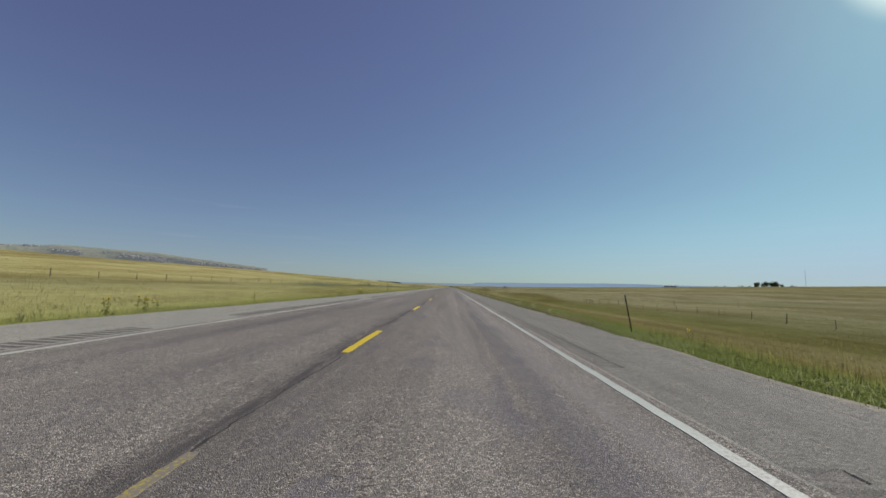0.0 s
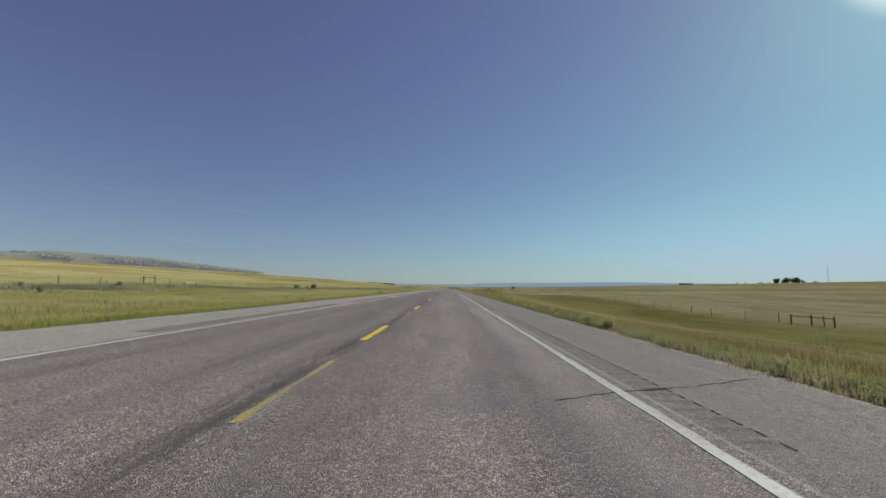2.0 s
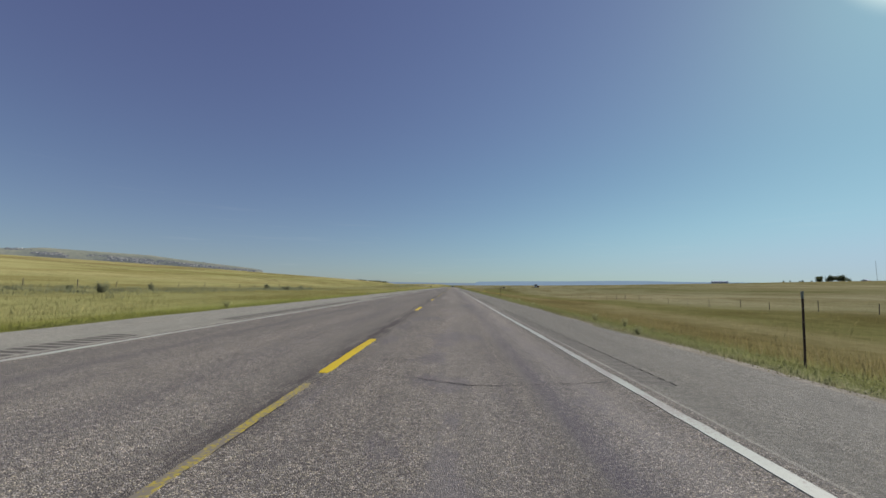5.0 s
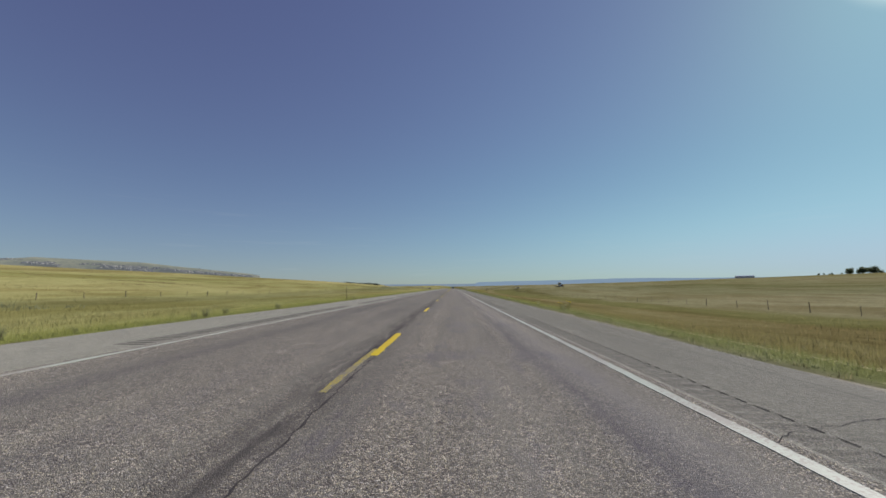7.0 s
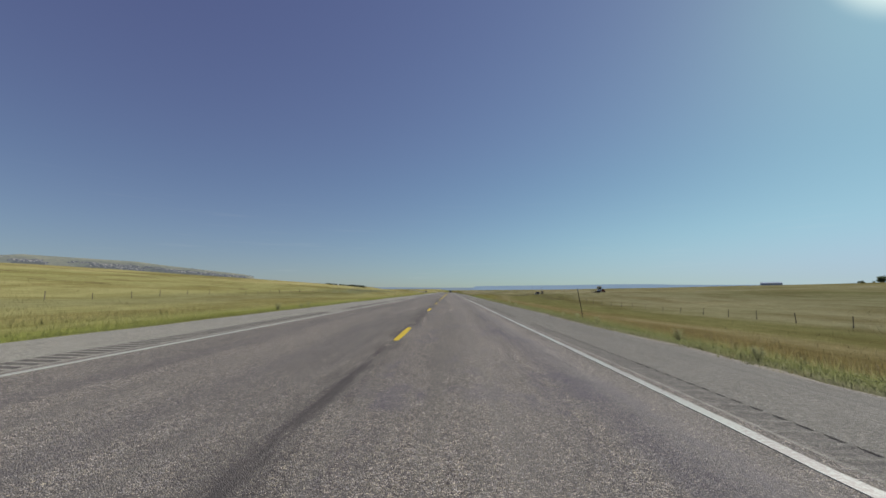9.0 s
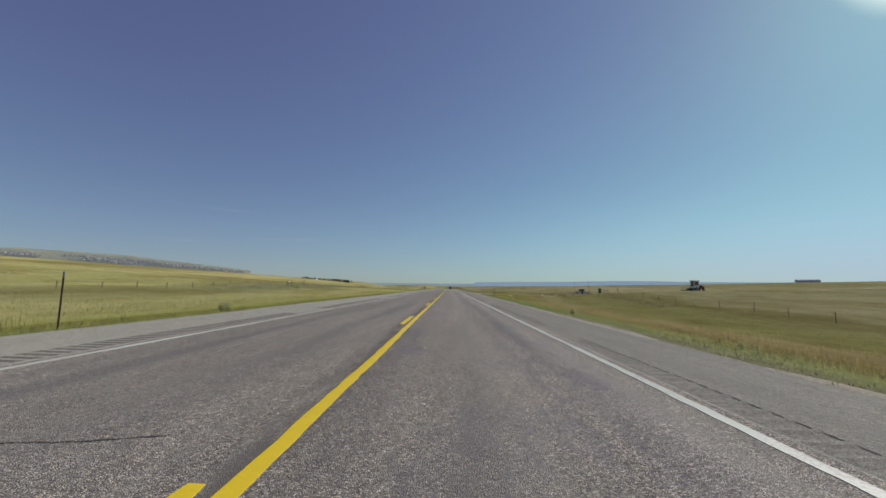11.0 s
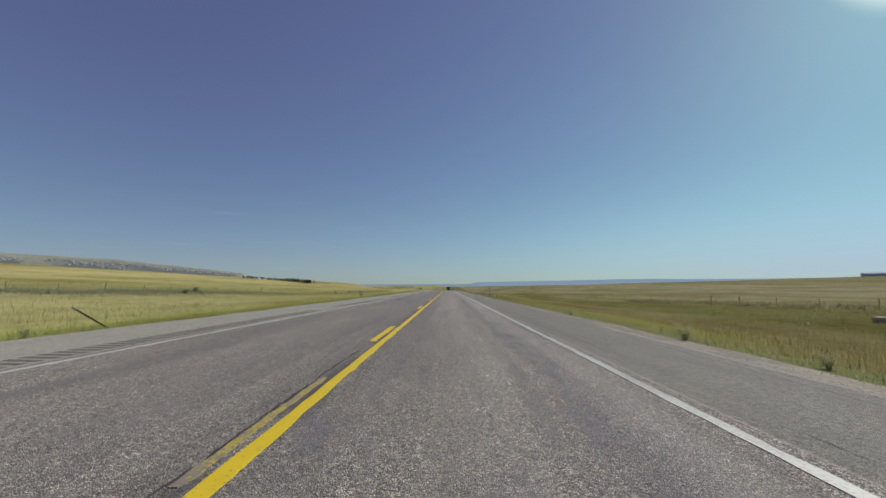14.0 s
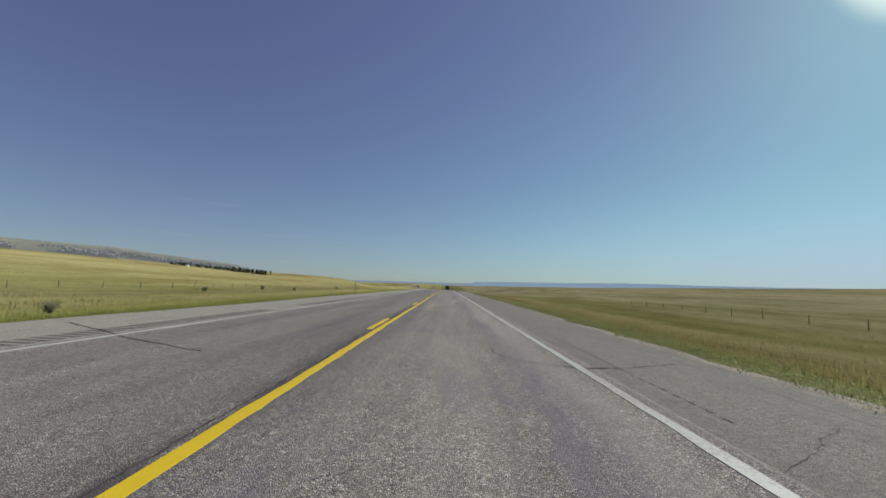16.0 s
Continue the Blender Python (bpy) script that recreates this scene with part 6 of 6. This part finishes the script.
def tree(kind, seed, h):
    """A tapered trunk with limbs, and a crown of many leaf faces with gaps."""
    rng = np.random.default_rng(seed)
    cone = kind == "conifer"
    root = thing(kind + "_tree", (0, 0, 0), "dark green conifer of a hillside shelterbelt" if cone else "leafy dark green cottonwood by the farm", "tree", "shelterbelt conifers" if cone else "farm trees")
    bm = rod((0, 0, -0.3), (0.04 * h, 0, h * (0.95 if cone else 0.7)), h * 0.03, h * 0.006, 7)
    pts = []
    for i in range(26 if cone else 14):
        zf = rng.uniform(0.12, 0.98) if cone else rng.uniform(0.12, 0.72)
        reach = h * (0.36 * (1.02 - zf) + 0.03 if cone else rng.uniform(0.2, 0.36))
        a = rng.uniform(0, 6.283)
        rise = -0.03 * h if cone else 0.22 * h
        tip = np.array([reach * math.cos(a), reach * math.sin(a), zf * h + rise])
        foot = np.array([0.04 * h * zf, 0, zf * h])
        rod(foot, tip, h * 0.008, h * 0.003, 4, bm)
        m = 18 if cone else 90
        spread = h * (0.035 if cone else 0.085)
        pts.append(foot + (tip - foot) * rng.uniform(0.25, 1.08, (m, 1)) + rng.normal(0, spread, (m, 3)))
    part("trunk", bm, BARK, root)
    v, f = clumps(np.concatenate(pts), h * (0.035 if cone else 0.04), rng, 0.6)
    mesh_object("crown", v, f, CONIFER_LEAF if cone else TREE_LEAF, root)
    return root


conifers = [tree("conifer", s, 4.0) for s in (51, 52, 53)]
cottons = [tree("cottonwood", s, 11.0) for s in (61, 62)]
for i in range(150):
    f = i / 149
    x, y = -121 + 36 * f + rr.uniform(-1.5, 1.5), 641 + 14 * f + rr.uniform(-1.5, 1.5) + (i % 2) * 4
    set_down(conifers[i % 3], x, y, rr.uniform(0.24, 0.46) if f < 0.62 else rr.uniform(0.42, 0.66), rr.uniform(0, 360), 0.1)
for x, y, s in ((708, 909, 1.0), (715, 915, 1.15), (721, 905, 1.0), (727, 903, 1.2), (734, 912, 1.25), (740, 906, 1.1), (747, 906, 1.3), (754, 912, 1.2), (761, 915, 1.0), (780, 925, 0.8), (718, 920, 1.1), (676, 908, 0.5), (660, 896, 0.35), (517, 762, 0.3), (560, 800, 0.3), (690, 905, 0.4)):
    set_down(rr.choice(cottons), x, y, s, rr.uniform(0, 360), 0.2)
for root in conifers + cottons:
    drop(root)
w = thing("stock_tank", (-104, 628, float(land(-104, 628))), "small white stock tank on the hillside grass", "tank")
part("shell", rod((0, 0, -0.2), (0, 0, 0.6), 0.7, 0.72, 18), WHITE_PAINT, w)


def farmhouse():
    x, y = 784, 898
    root = thing("farmhouse", (x, y, float(land(x, y))), "white farmhouse with a grey gabled roof among trees", "house", turn=25)
    wall = part("wall", block((-7, -4.5, -0.5), (7, 4.5, 3.0)), WHITE_PAINT, root, "white siding")
    rv = [(-7.5, -5, 2.9), (7.5, -5, 2.9), (7.5, 5, 2.9), (-7.5, 5, 2.9), (-7.5, 0, 5.2), (7.5, 0, 5.2)]
    mesh_object("roof", rv, [(0, 1, 5, 4), (2, 3, 4, 5), (0, 4, 3), (1, 2, 5), (3, 2, 1, 0)], ROOF_STEEL, root)
    for wx in (-4.5, -1.5, 4.0):
        part("window", block((wx - 0.5, -4.56, 1.0), (wx + 0.5, -4.48, 2.2)), GLASS, wall)
    part("door", block((1.2, -4.56, 0.0), (2.1, -4.48, 2.1)), OLD_WOOD, wall)


farmhouse()


def barn():
    x, y = 476, 845
    root = thing("machine_shed", (x, y, float(land(x, y))), "long low grey machine shed on the skyline", "shed", turn=-28)
    wall = part("wall", block((-12, -4, -0.8), (12, 4, 3.2)), BARN_WALL, root)
    rv = [(-12.4, -4.4, 3.1), (12.4, -4.4, 3.1), (12.4, 4.4, 3.1), (-12.4, 4.4, 3.1), (-12.4, 0, 4.4), (12.4, 0, 4.4)]
    mesh_object("roof", rv, [(0, 1, 5, 4), (2, 3, 4, 5), (0, 4, 3), (1, 2, 5), (3, 2, 1, 0)], ROOF_STEEL, root)
    for wx in (-9, -3, 3, 9):
        part("bay_door", block((wx - 2.2, -4.12, 0), (wx + 2.2, -3.98, 2.8)), BARN_WALL, wall)


barn()


def mast():
    x, y, h = 840, 930, 42
    root = thing("radio_mast", (x, y, float(land(x, y))), "tall slim lattice radio mast beside the farm", "mast")
    bm = bmesh.new()
    legs = [(0.45 * math.cos(a), 0.45 * math.sin(a)) for a in (0.5, 2.6, 4.7)]
    for lx, ly in legs:
        rod((lx, ly, -0.5), (lx * 0.6, ly * 0.6, h), 0.1, 0.08, 6, bm)
    part("legs", bm, GREY_STEEL, root)
    bm = bmesh.new()
    for i in range(28):
        z0, z1 = i * 1.5, i * 1.5 + 1.5
        for k in range(3):
            a, b = legs[k], legs[(k + 1) % 3]
            s0, s1 = 1 - 0.4 * z0 / h, 1 - 0.4 * z1 / h
            rod((a[0] * s0, a[1] * s0, z0), (b[0] * s1, b[1] * s1, z1), 0.04, sides=4, bm=bm)
    part("lattice", bm, GREY_STEEL, root)


mast()

# ================= traffic, standing still far ahead =================


def on_road(x, y):
    xx = x + float(centre(y))
    turn = math.degrees(math.atan2(-(float(centre(y + 5)) - float(centre(y))), 5))
    return (xx, y, float(deck(xx, y))), turn


def semi(x, y):
    at, turn = on_road(x, y)
    root = thing("semi_truck", at, "dark articulated truck on the road far ahead", "truck", turn=turn)
    body = part("trailer", block((-1.28, 0, 1.1), (1.28, 14, 4.05), 0.05), TRAILER_PAINT, root, "grimy dark box trailer")
    for s in (-1, 1):
        part("rear_door", block((s * 0.63 - 0.6, -0.04, 1.2), (s * 0.63 + 0.6, 0.0, 3.95), 0.01), TRAILER_PAINT, body)
        part("tail_light", block((s * 1.0 - 0.15, -0.08, 0.95), (s * 1.0 + 0.15, 0.0, 1.08)), RED_PAINT, body)
    part("bumper", block((-1.2, -0.05, 0.5), (1.2, 0.1, 0.65), 0.01), GREY_STEEL, body)
    part("tractor", block((-1.2, 14.4, 0.7), (1.2, 17.2, 3.6), 0.12), BLUE_PAINT, root)
    part("hood", block((-1.0, 17.0, 0.7), (1.0, 19.0, 2.1), 0.12), BLUE_PAINT, root)
    for yy in (1.2, 2.5, 13.6, 15.0, 18.2):
        for s in (-1, 1):
            wheel(root, (s * 1.0, yy, 0.5), 0.5, 0.45)


def car(x, y, paint, label, pickup=False, flip=False):
    at, turn = on_road(x, y)
    root = thing("pickup_truck" if pickup else "passenger_car", at, label, "pickup" if pickup else "car", turn=turn + (180 if flip else 0))
    bm = block((-0.92, 0, 0.35), (0.92, 4.8, 1.0), 0.12)
    body = part("body", bm, paint, root)
    y0, y1 = (1.9, 3.6) if pickup else (0.5, 3.4)
    bm = block((-0.85, y0, 0.95), (0.85, y1, 1.72 if pickup else 1.5), 0.0)
    for v in bm.verts:
        if v.co.z > 1.2:
            v.co.x *= 0.8
            v.co.y += 0.3 if v.co.y < 2.6 else -0.5
    cabin = part("cabin", bm, paint, root)
    part("rear_window", block((-0.6, y0 + 0.1, 1.1), (0.6, y0 + 0.16, 1.4)), GLASS, cabin)
    for s in (-1, 1):
        part("tail_light", block((s * 0.75 - 0.12, -0.03, 0.7), (s * 0.75 + 0.12, 0.02, 0.9)), RED_PAINT, body)
        for yy in (0.9, 3.8):
            wheel(root, (s * 0.82, yy, 0.34), 0.34, 0.22)


semi(1.9, 745)
car(-1.9, 850, SILVER_PAINT, "silver pickup on the road far ahead", True, True)
car(1.9, 1180, BLUE_PAINT, "dark car on the bend far ahead")
car(1.9, 1260, SILVER_PAINT, "silver pickup on the bend far ahead", True)
semi(1.9, 1400)
